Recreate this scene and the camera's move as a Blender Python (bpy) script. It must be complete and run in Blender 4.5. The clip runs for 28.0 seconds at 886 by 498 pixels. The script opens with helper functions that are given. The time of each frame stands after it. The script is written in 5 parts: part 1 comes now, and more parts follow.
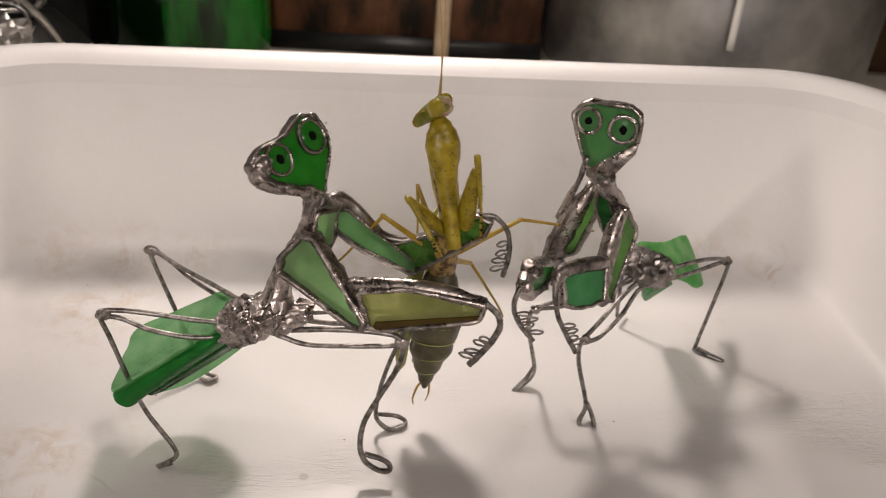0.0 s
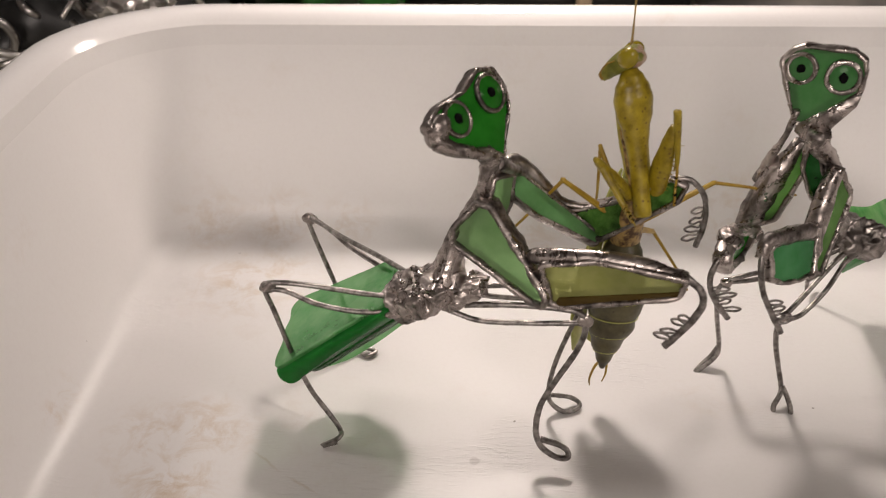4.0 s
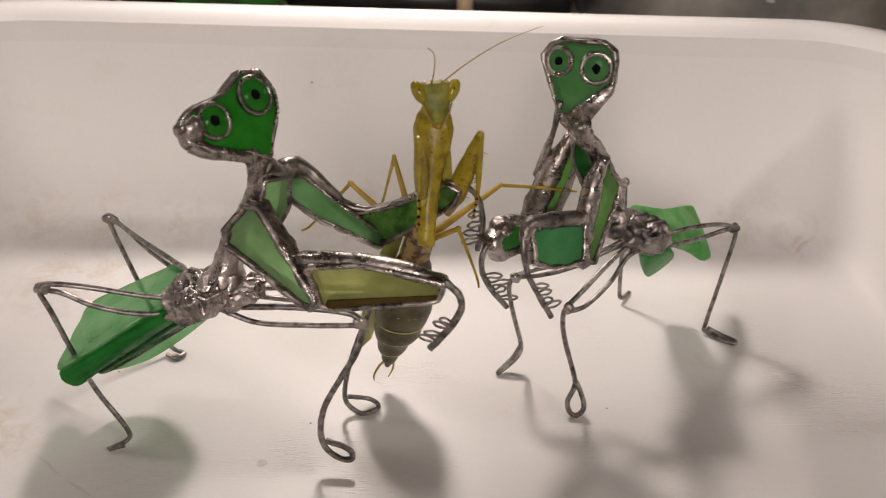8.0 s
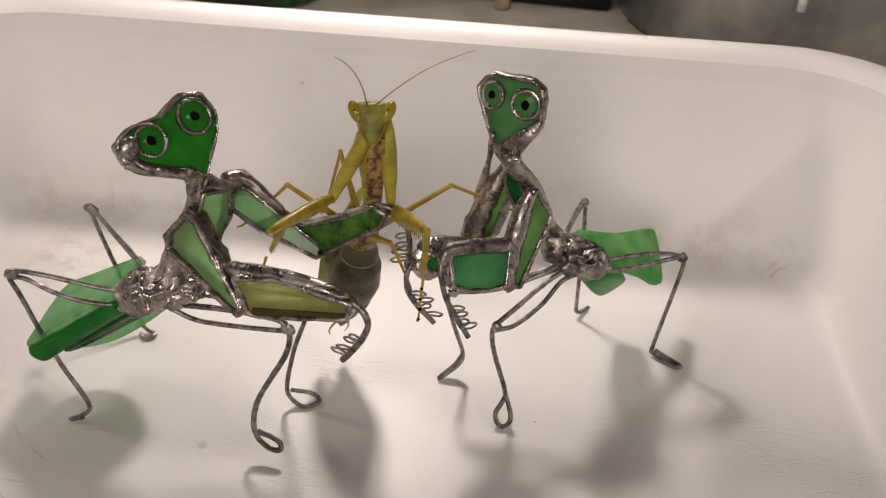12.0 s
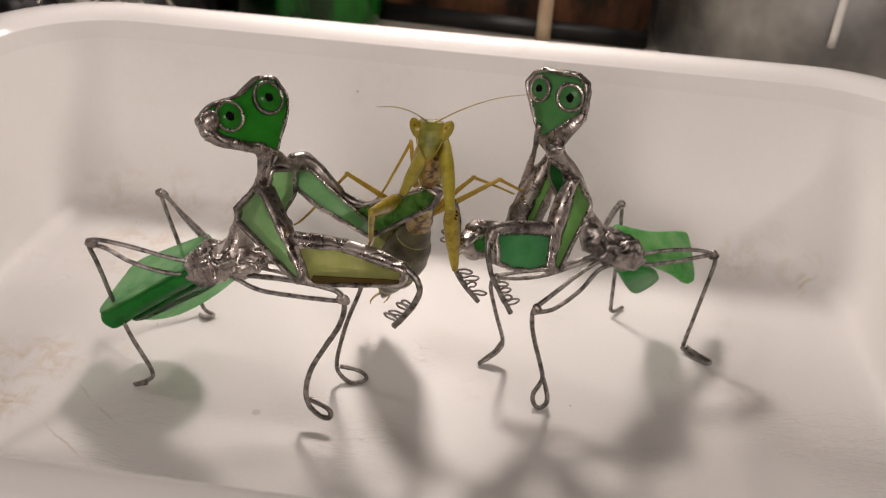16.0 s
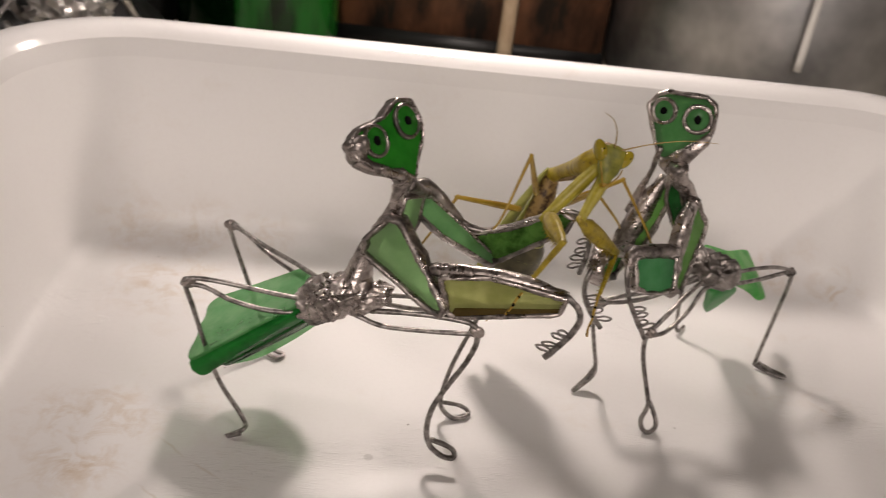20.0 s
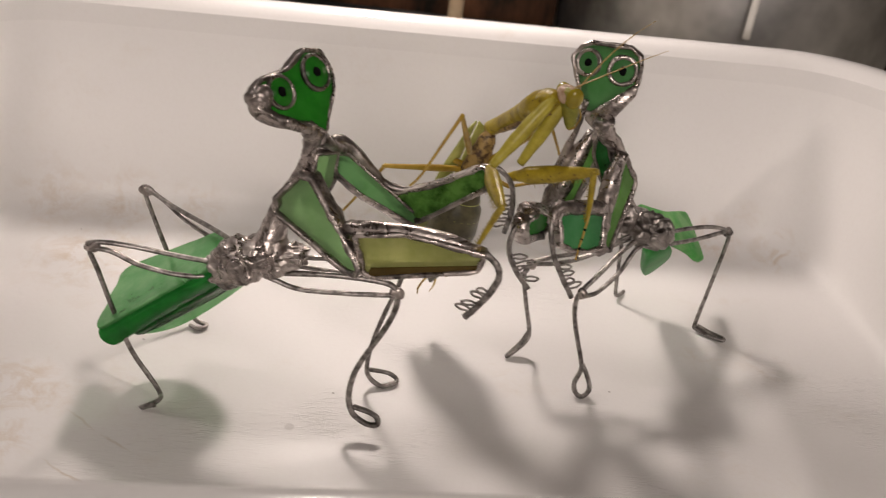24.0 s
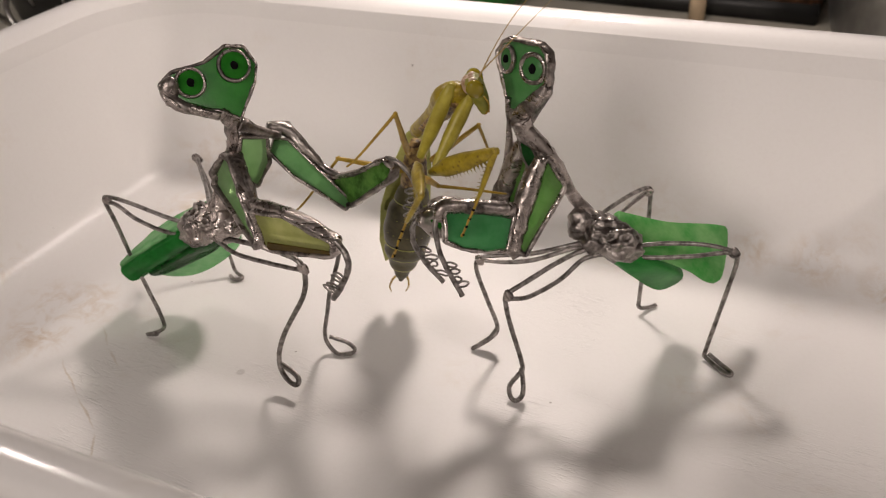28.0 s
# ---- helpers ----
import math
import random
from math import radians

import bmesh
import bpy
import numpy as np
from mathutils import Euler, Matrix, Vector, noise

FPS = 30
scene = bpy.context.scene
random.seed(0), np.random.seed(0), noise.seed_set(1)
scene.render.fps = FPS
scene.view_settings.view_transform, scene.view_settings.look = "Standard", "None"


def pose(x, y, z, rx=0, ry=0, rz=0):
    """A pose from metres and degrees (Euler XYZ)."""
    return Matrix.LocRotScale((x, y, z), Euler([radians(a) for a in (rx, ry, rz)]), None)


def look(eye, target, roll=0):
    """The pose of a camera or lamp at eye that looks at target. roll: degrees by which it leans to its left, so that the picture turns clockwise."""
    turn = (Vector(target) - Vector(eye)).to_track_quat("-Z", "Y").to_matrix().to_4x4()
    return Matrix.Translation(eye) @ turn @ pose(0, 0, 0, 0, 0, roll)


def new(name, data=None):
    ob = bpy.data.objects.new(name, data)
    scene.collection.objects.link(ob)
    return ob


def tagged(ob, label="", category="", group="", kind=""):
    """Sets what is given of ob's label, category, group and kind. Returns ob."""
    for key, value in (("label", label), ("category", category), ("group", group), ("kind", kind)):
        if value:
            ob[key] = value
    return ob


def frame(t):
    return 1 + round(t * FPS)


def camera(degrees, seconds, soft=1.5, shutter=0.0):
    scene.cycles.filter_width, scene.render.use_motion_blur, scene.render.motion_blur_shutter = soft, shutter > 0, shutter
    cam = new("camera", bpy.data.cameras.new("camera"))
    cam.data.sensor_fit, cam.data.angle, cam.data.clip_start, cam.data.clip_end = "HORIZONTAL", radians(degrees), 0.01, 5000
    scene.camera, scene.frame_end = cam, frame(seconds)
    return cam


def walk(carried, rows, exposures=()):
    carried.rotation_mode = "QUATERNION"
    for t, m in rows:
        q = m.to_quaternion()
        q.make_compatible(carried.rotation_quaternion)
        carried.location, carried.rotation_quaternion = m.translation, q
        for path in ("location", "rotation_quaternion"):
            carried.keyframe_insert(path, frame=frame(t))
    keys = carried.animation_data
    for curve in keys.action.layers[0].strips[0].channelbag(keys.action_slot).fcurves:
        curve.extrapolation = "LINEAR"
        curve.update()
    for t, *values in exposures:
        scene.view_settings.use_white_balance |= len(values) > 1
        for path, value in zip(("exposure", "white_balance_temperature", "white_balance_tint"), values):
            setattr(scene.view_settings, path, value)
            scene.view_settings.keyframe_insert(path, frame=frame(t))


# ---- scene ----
cam = camera(53.9, 28.0, soft=1.05, shutter=0.4)
cam.data.dof.use_dof = True
cam.data.dof.focus_distance = 0.245
cam.data.dof.aperture_fstop = 22.0
# seconds, then the eye in metres and its turn in degrees
ROWS = [
    (0.0, -0.0174, -0.0154, 0.1882, 59.87, -3.80, -1.14),
    (0.5, -0.0303, -0.0105, 0.1850, 59.91, -3.86, -2.41),
    (1.0, -0.0351, -0.0071, 0.1843, 59.81, -4.20, -2.63),
    (1.5, -0.0289, 0.0002, 0.1799, 59.38, -4.32, -2.36),
    (2.0, -0.0213, 0.0060, 0.1779, 58.60, -3.11, -0.42),
    (2.5, -0.0317, 0.0016, 0.1840, 57.80, -1.32, 3.12),
    (3.0, -0.0294, 0.0014, 0.1862, 57.57, -0.23, 4.55),
    (3.5, -0.0309, 0.0037, 0.1841, 57.34, 0.19, 4.93),
    (4.0, -0.0350, 0.0034, 0.1777, 57.25, 0.16, 5.15),
    (4.5, -0.0384, 0.0043, 0.1712, 57.02, -0.19, 5.56),
    (6.5, -0.0277, -0.0001, 0.1804, 56.95, -1.39, 4.67),
    (7.0, -0.0236, -0.0005, 0.1857, 57.36, -1.97, 3.74),
    (7.5, -0.0053, 0.0054, 0.1801, 57.47, -2.03, 3.19),
    (8.0, 0.0079, 0.0056, 0.1796, 57.30, -2.06, 2.37),
    (8.5, 0.0128, 0.0054, 0.1834, 57.35, -1.94, 2.28),
    (9.0, 0.0126, 0.0058, 0.1855, 57.31, -1.86, 2.44),
    (9.5, 0.0136, 0.0069, 0.1883, 57.38, -1.79, 2.57),
    (10.0, 0.0191, 0.0077, 0.1880, 57.60, -1.72, 2.83),
    (10.5, 0.0177, 0.0074, 0.1881, 57.46, -1.78, 2.83),
    (11.0, 0.0353, 0.0157, 0.2024, 56.84, -1.27, 4.05),
    (11.5, 0.0484, 0.0077, 0.2013, 55.65, -1.13, 6.86),
    (12.0, 0.0498, 0.0077, 0.2025, 54.33, -2.35, 9.37),
    (12.5, 0.0466, 0.0068, 0.2070, 53.81, -2.51, 11.19),
    (14.5, 0.0514, -0.0021, 0.2167, 52.71, -2.51, 13.69),
    (15.0, 0.0494, -0.0054, 0.2200, 52.46, -2.49, 13.84),
    (15.5, 0.0527, -0.0130, 0.1907, 54.63, -2.11, 13.33),
    (16.0, 0.0497, -0.0201, 0.1943, 57.88, -2.84, 11.95),
    (16.5, 0.0467, -0.0234, 0.1965, 58.46, -2.80, 11.35),
    (17.0, 0.0421, -0.0275, 0.1987, 58.79, -2.95, 11.19),
    (17.5, 0.0381, -0.0293, 0.1943, 59.00, -2.92, 11.22),
    (18.0, 0.0381, -0.0269, 0.1975, 58.75, -2.93, 11.17),
    (18.5, 0.0279, -0.0195, 0.1966, 58.49, -3.03, 10.54),
    (19.0, 0.0129, -0.0172, 0.1944, 58.33, -3.91, 9.05),
    (19.5, -0.0051, -0.0207, 0.1855, 58.83, -5.37, 5.84),
    (20.0, -0.0326, -0.0204, 0.1839, 60.05, -6.47, 2.39),
    (20.5, -0.0283, -0.0092, 0.1761, 60.99, -7.75, -4.36),
    (21.0, -0.0434, -0.0051, 0.1648, 61.53, -8.74, -7.57),
    (21.5, -0.0526, -0.0025, 0.1606, 61.88, -9.79, -9.16),
    (23.5, -0.0421, -0.0232, 0.1733, 61.43, -7.98, -4.83),
    (24.0, -0.0157, -0.0164, 0.1739, 59.56, -6.43, 0.53),
    (24.5, 0.0217, -0.0213, 0.1902, 58.91, -4.76, 4.51),
    (25.0, 0.0593, -0.0319, 0.2013, 58.57, 0.11, 13.43),
    (25.5, 0.1045, -0.0270, 0.2105, 57.85, -0.36, 20.27),
    (26.0, 0.1185, -0.0046, 0.2091, 57.47, 1.18, 24.92),
    (26.5, 0.1294, 0.0109, 0.1904, 57.44, 2.73, 27.06),
    (27.0, 0.1370, 0.0124, 0.1880, 57.16, 3.05, 27.69),
    (27.5, 0.1366, 0.0105, 0.1859, 57.22, 3.06, 27.91),
    (28.0, 0.1285, 0.0157, 0.1871, 56.93, 2.98, 28.11),
]
EXPOSURES = [(0.0, 0.0), (28.0, 0.0)]
walk(cam, [(t, pose(x, y, z, rx, ry, rz)) for t, x, y, z, rx, ry, rz in ROWS], EXPOSURES)

# ---- light ----
world = bpy.data.worlds.new("world")
scene.world = world
world.use_nodes = True
world.node_tree.nodes["Background"].inputs[0].default_value = (1.0, 0.86, 0.74, 1)
world.node_tree.nodes["Background"].inputs[1].default_value = 0.02


def area_lamp(name, eye, target, size, watts, colour):
    data = bpy.data.lights.new(name, "AREA")
    data.shape, data.size, data.energy, data.color = "DISK", size, watts, colour
    lamp = new(name, data)
    lamp.matrix_world = look(eye, target)
    return lamp


area_lamp("desk_lamp", (-0.040, 0.398, 0.256), (-0.02, 0.31, 0.0), 0.042, 0.45, (1.0, 0.86, 0.785)).data.spread = math.radians(140)
area_lamp("ceiling_lamp", (-0.15, -1.45, 0.76), (0.0, 0.2, 0.0), 0.80, 13.4, (1.0, 0.87, 0.80))
area_lamp("side_lamp", (0.92, -0.34, 0.86), (0.0, 0.25, 0.0), 0.07, 2.9, (1.0, 0.87, 0.80))
area_lamp("shelf_lamp", (-0.52, 0.345, 0.55), (0.0, 0.15, 0.0), 0.070, 0.85, (1.0, 0.89, 0.82))


# ---- materials ----
def material(name):
    m = bpy.data.materials.new(name)
    m.use_nodes = True
    n = m.node_tree.nodes
    return m, n, m.node_tree.links, n["Principled BSDF"]


def add(n, kind, **values):
    node = n.new(kind)
    for key, value in values.items():
        node.inputs[key.replace("_", " ")].default_value = value
    return node


def ramp(n, links, source, stops):
    r = n.new("ShaderNodeValToRGB")
    r.color_ramp.elements[0].position, r.color_ramp.elements[0].color = stops[0][0], (*stops[0][1], 1)
    r.color_ramp.elements[1].position, r.color_ramp.elements[1].color = stops[-1][0], (*stops[-1][1], 1)
    for p, c in stops[1:-1]:
        r.color_ramp.elements.new(p).color = (*c, 1)
    links.new(source, r.inputs[0])
    return r.outputs[0]


def bump(n, links, b, source, strength, distance):
    k = add(n, "ShaderNodeBump", Strength=strength, Distance=distance)
    links.new(source, k.inputs["Height"])
    links.new(k.outputs[0], b.inputs["Normal"])
    return k


def mixed(n, links, factor, one, two, kind="MIX"):
    m = n.new("ShaderNodeMix")
    m.data_type, m.blend_type = "RGBA", kind
    for source, slot in ((factor, 0), (one, 6), (two, 7)):
        if isinstance(source, (int, float)):
            m.inputs[slot].default_value = source
        elif isinstance(source, tuple):
            m.inputs[slot].default_value = (*source, 1)
        else:
            links.new(source, m.inputs[slot])
    return m.outputs[2]


def noisy(name, one, two, scale, rough=0.5, metal=0.0, depth=0.0, detail=4.0, low=0.35, high=0.65, space="Object"):
    """A two-tone noise material with relief of that depth in metres."""
    m, n, links, b = material(name)
    where = n.new("ShaderNodeTexCoord").outputs[space]
    tex = add(n, "ShaderNodeTexNoise", Scale=scale, Detail=detail, Roughness=0.6)
    links.new(where, tex.inputs["Vector"])
    links.new(ramp(n, links, tex.outputs[0], [(low, one), (high, two)]), b.inputs["Base Color"])
    b.inputs["Roughness"].default_value, b.inputs["Metallic"].default_value = rough, metal
    if depth:
        bump(n, links, b, tex.outputs[0], 1.0, depth)
    return m


def streaked(m, across, upright):
    """Stretches a noisy material's pattern upright."""
    n, links = m.node_tree.nodes, m.node_tree.links
    tex = next(k for k in n if k.type == "TEX_NOISE")
    source = tex.inputs["Vector"].links[0].from_socket
    scale = n.new("ShaderNodeMapping")
    scale.inputs["Scale"].default_value = (across, across, upright)
    links.new(source, scale.inputs[0])
    links.new(scale.outputs[0], tex.inputs["Vector"])
    return m


# dried brown splashes in the tray: place, size, strength
STAINS = [(-0.127, 0.251, 0.0, 0.026, 0.65), (-0.120, 0.262, 0.0, 0.018, 0.5), (-0.1226, 0.1786, 0.0, 0.018, 0.75), (-0.123, 0.158, 0.0, 0.020, 0.8), (-0.134, 0.174, 0.0, 0.018, 0.6),
          (-0.116, 0.177, 0.0, 0.016, 0.6), (-0.168, 0.183, 0.003, 0.010, 1.3), (-0.166, 0.173, 0.002, 0.009, 1.3), (0.129, 0.318, 0.012, 0.013, 0.7), (0.145, 0.318, 0.010, 0.014, 0.7),
          (0.142, 0.300, 0.003, 0.014, 0.8), (0.116, 0.306, 0.003, 0.014, 0.7), (0.094, 0.304, 0.003, 0.012, 0.6), (-0.150, 0.282, 0.004, 0.020, 0.45), (-0.124, 0.286, 0.003, 0.018, 0.5), (-0.098, 0.288, 0.003, 0.014, 0.5), (0.050, 0.300, 0.003, 0.030, 0.45),
          (-0.030, 0.292, 0.003, 0.030, 0.4), (-0.075, 0.098, 0.001, 0.024, 0.5), (-0.128, 0.105, 0.002, 0.026, 0.7)]
# dried drip lines on the floor: two ends, strength
TRAILS = [((-0.103, 0.1537), (-0.0815, 0.1419), 0.45), ((-0.0815, 0.1419), (-0.0645, 0.1331), 0.45), ((-0.0645, 0.1331), (-0.0558, 0.1231), 0.45), ((-0.1034, 0.1735), (-0.0917, 0.1649), 0.25), ((-0.0917, 0.1649), (-0.0792, 0.1576), 0.25)]
# crumbs and dried drops on the tray's floor: place, size, strength
SPECKS = [(-0.0421, 0.1725, 0.0016, 0.25), (-0.0315, 0.1888, 0.0004, 0.8), (-0.0935, 0.2062, 0.0004, 0.7), (-0.1358, 0.269, 0.0004, 0.6), (0.0555, 0.2019, 0.0004, 0.7)]


def tray_material():
    m, n, links, b = material("white_tray_plastic")
    where = n.new("ShaderNodeTexCoord").outputs["Object"]
    big = add(n, "ShaderNodeTexNoise", Scale=14.0, Detail=5.0, Roughness=0.65)
    fine = add(n, "ShaderNodeTexNoise", Scale=105.0, Detail=7.0, Roughness=0.72, Distortion=0.5)
    links.new(where, big.inputs["Vector"])
    links.new(where, fine.inputs["Vector"])

    def maths(kind, one, two):
        k = n.new("ShaderNodeMath")
        k.operation = kind
        for source, slot in ((one, 0), (two, 1)):
            if isinstance(source, (int, float)):
                k.inputs[slot].default_value = source
            else:
                links.new(source, k.inputs[slot])
        return k.outputs[0]

    # dried brown splashes at a few spots, and faint blotches all over
    total = maths("MULTIPLY", ramp(n, links, big.outputs[0], [(0.55, (0, 0, 0)), (0.72, (1, 1, 1))]), 0.30)
    for x, y, z, size, amount in STAINS:
        away = n.new("ShaderNodeVectorMath")
        away.operation = "DISTANCE"
        links.new(where, away.inputs[0])
        away.inputs[1].default_value = (x, y, z)
        spot = maths("SUBTRACT", amount, maths("MULTIPLY", away.outputs["Value"], amount / size))
        total = maths("MAXIMUM", total, spot)
    stain = maths("MULTIPLY", total, ramp(n, links, fine.outputs[0], [(0.46, (0, 0, 0)), (0.64, (1, 1, 1))]))
    stain = maths("MULTIPLY", stain, 0.85)
    colour = mixed(n, links, stain, (0.80, 0.785, 0.775), (0.50, 0.335, 0.16))
    dust = add(n, "ShaderNodeTexNoise", Scale=700.0, Detail=4.0, Roughness=0.7)
    links.new(where, dust.inputs["Vector"])
    colour = mixed(n, links, maths("MULTIPLY", ramp(n, links, dust.outputs[0], [(0.45, (0, 0, 0)), (0.75, (1, 1, 1))]), 0.10), colour, (0.62, 0.58, 0.54))
    # small dark specks
    cells = add(n, "ShaderNodeTexVoronoi", Scale=26.0)
    links.new(where, cells.inputs["Vector"])
    colour = mixed(n, links, ramp(n, links, maths("MULTIPLY", cells.outputs["Distance"], 25.0), [(0.22, (0.6, 0.6, 0.6)), (0.36, (0, 0, 0))]), colour, (0.10, 0.07, 0.05))
    for x, y, size, amount in SPECKS:
        away = n.new("ShaderNodeVectorMath")
        away.operation = "DISTANCE"
        links.new(where, away.inputs[0])
        away.inputs[1].default_value = (x, y, 0.0)
        colour = mixed(n, links, ramp(n, links, maths("MULTIPLY", away.outputs["Value"], 0.5 / size), [(0.36, (amount, amount, amount)), (0.5, (0, 0, 0))]), colour, (0.20, 0.17, 0.15))
    for one, two, amount in TRAILS:
        a, b2 = Vector((*one, 0)), Vector((*two, 0))
        turn = n.new("ShaderNodeMapping")
        turn.vector_type = "TEXTURE"
        turn.inputs["Location"].default_value = (a + b2) / 2
        turn.inputs["Rotation"].default_value = (0, 0, math.atan2(b2.y - a.y, b2.x - a.x))
        turn.inputs["Scale"].default_value = ((b2 - a).length * 0.53, 0.0006, 0.004)
        bent = mixed(n, links, 0.003, where, fine.outputs["Color"], "ADD")
        links.new(bent, turn.inputs[0])
        size = n.new("ShaderNodeVectorMath")
        size.operation = "LENGTH"
        links.new(turn.outputs[0], size.inputs[0])
        colour = mixed(n, links, ramp(n, links, size.outputs["Value"], [(0.4, (amount, amount, amount)), (1.0, (0, 0, 0))]), colour, (0.42, 0.30, 0.16))
    links.new(colour, b.inputs["Base Color"])
    # crossing scratches, worn in patches
    lines = 0.0
    for angle, across in ((0.55, 2600.0), (1.85, 3100.0), (2.6, 2900.0)):
        stretch = n.new("ShaderNodeMapping")
        stretch.inputs["Rotation"].default_value = (0, 0, angle)
        stretch.inputs["Scale"].default_value = (160, across, 160)
        links.new(where, stretch.inputs[0])
        scratch = add(n, "ShaderNodeTexNoise", Scale=1.0, Detail=2.0, Distortion=0.4)
        links.new(stretch.outputs[0], scratch.inputs["Vector"])
        lines = maths("ADD", ramp(n, links, scratch.outputs[0], [(0.60, (0, 0, 0)), (0.72, (1, 1, 1))]), lines)
    patch = add(n, "ShaderNodeTexNoise", Scale=22.0, Detail=3.0)
    links.new(where, patch.inputs["Vector"])
    height = n.new("ShaderNodeSeparateXYZ")
    links.new(where, height.inputs[0])
    lines = maths("MULTIPLY", lines, ramp(n, links, maths("MULTIPLY", height.outputs["Z"], 100.0), [(0.2, (1, 1, 1)), (0.7, (0.08, 0.08, 0.08))]))
    lines = maths("MULTIPLY", lines, ramp(n, links, patch.outputs[0], [(0.48, (0.05, 0.05, 0.05)), (0.64, (1, 1, 1))]))
    worn = ramp(n, links, maths("MULTIPLY", height.outputs["Z"], 10.0), [(0.62, (0.38, 0.38, 0.38)), (0.76, (0.17, 0.17, 0.17))])
    links.new(maths("ADD", maths("MULTIPLY", lines, 0.20), worn), b.inputs["Roughness"])
    bump(n, links, b, lines, 0.9, 0.00014)
    b.inputs["IOR"].default_value = 1.45
    return m


def glass_material(name, tint, dark, clear=0.45, frost=0.4, scale=160.0, pale=0.28):
    """Coloured glass with a frosted, worn skin that lets tinted light through."""
    m, n, links, b = material(name)
    where = n.new("ShaderNodeTexCoord").outputs["Object"]
    tex = add(n, "ShaderNodeTexNoise", Scale=scale, Detail=5.0, Roughness=0.6)
    speck = add(n, "ShaderNodeTexNoise", Scale=1400.0, Detail=2.0)
    links.new(where, tex.inputs["Vector"])
    links.new(where, speck.inputs["Vector"])
    colour = ramp(n, links, tex.outputs[0], [(0.3, dark), (0.62, tint)])
    b.inputs["Roughness"].default_value = frost
    b.inputs["IOR"].default_value = 1.5
    b.inputs["Specular IOR Level"].default_value = 0.28
    links.new(colour, b.inputs["Base Color"])
    bump(n, links, b, speck.outputs[0], 0.3, 0.00008)
    see, glow = n.new("ShaderNodeBsdfTransparent"), n.new("ShaderNodeBsdfTranslucent")
    links.new(mixed(n, links, pale, colour, (1.0, 1.0, 1.0)), see.inputs[0])
    links.new(colour, glow.inputs[0])
    one, two = n.new("ShaderNodeMixShader"), n.new("ShaderNodeMixShader")
    one.inputs[0].default_value, two.inputs[0].default_value = 0.45, clear
    links.new(b.outputs[0], one.inputs[1])
    links.new(glow.outputs[0], one.inputs[2])
    links.new(one.outputs[0], two.inputs[1])
    links.new(see.outputs[0], two.inputs[2])
    links.new(two.outputs[0], n["Material Output"].inputs[0])
    return m


def solder_material():
    """Hand-run solder: bright where fresh, grey with flux where old."""
    m, n, links, b = material("tinned_solder")
    where = n.new("ShaderNodeTexCoord").outputs["Object"]
    patch = add(n, "ShaderNodeTexNoise", Scale=95.0, Detail=5.0, Roughness=0.65, Distortion=0.6)
    grain = add(n, "ShaderNodeTexNoise", Scale=520.0, Detail=4.0, Roughness=0.6)
    lumps = add(n, "ShaderNodeTexNoise", Scale=170.0, Detail=3.0, Roughness=0.5, Distortion=0.8)
    for tex in (patch, grain, lumps):
        links.new(where, tex.inputs["Vector"])
    colour = ramp(n, links, patch.outputs[0], [(0.35, (0.022, 0.018, 0.016)), (0.42, (0.16, 0.137, 0.125)), (0.53, (0.42, 0.370, 0.345)), (0.70, (0.62, 0.562, 0.532))])
    links.new(mixed(n, links, 0.22, colour, ramp(n, links, grain.outputs[0], [(0.35, (0.08, 0.072, 0.066)), (0.65, (0.55, 0.52, 0.50))])), b.inputs["Base Color"])
    links.new(ramp(n, links, patch.outputs[0], [(0.38, (0.50, 0.50, 0.50)), (0.47, (0.42, 0.42, 0.42)), (0.52, (0.20, 0.20, 0.20)), (0.57, (0.42, 0.42, 0.42))]), b.inputs["Roughness"])
    b.inputs["Metallic"].default_value = 1.0
    one = add(n, "ShaderNodeBump", Strength=1.0, Distance=0.00070)
    links.new(lumps.outputs[0], one.inputs["Height"])
    two = add(n, "ShaderNodeBump", Strength=0.9, Distance=0.00007)
    links.new(grain.outputs[0], two.inputs["Height"])
    links.new(one.outputs[0], two.inputs["Normal"])
    links.new(two.outputs[0], b.inputs["Normal"])
    return m


TRAY = tray_material()
GLASS = glass_material("deep_green_glass", (0.060, 0.40, 0.045), (0.035, 0.30, 0.03), 0.22, 0.2, 160.0, 0.02)
GLASS_MID = glass_material("grass_green_glass", (0.19, 0.43, 0.18), (0.13, 0.36, 0.13), 0.42, 0.2, 160.0, 0.12)
GLASS_PALE = glass_material("pale_green_glass", (0.42, 0.66, 0.33), (0.33, 0.57, 0.25), 0.50, 0.2)
GLASS_OLIVE = glass_material("olive_green_glass", (0.52, 0.54, 0.22), (0.40, 0.43, 0.15), 0.48, 0.2)
GLASS_TEAL = glass_material("teal_green_glass", (0.15, 0.46, 0.20), (0.08, 0.35, 0.13), 0.42, 0.2, 130.0, 0.16)
GLASS_SPRING = glass_material("spring_green_glass", (0.30, 0.60, 0.27), (0.22, 0.50, 0.20), 0.44, 0.2)
GLASS_LEAF = glass_material("leaf_green_glass", (0.32, 0.60, 0.20), (0.20, 0.47, 0.12), 0.46, 0.2, 160.0, 0.10)
GLASS_STREAK = glass_material("streaky_dark_green_glass", (0.22, 0.46, 0.11), (0.03, 0.10, 0.015), 0.42, 0.2, 240.0, 0.12)
GLASS_EYE = glass_material("eye_green_glass", (0.20, 0.50, 0.20), (0.12, 0.38, 0.12), 0.30, 0.2, 160.0, 0.06)
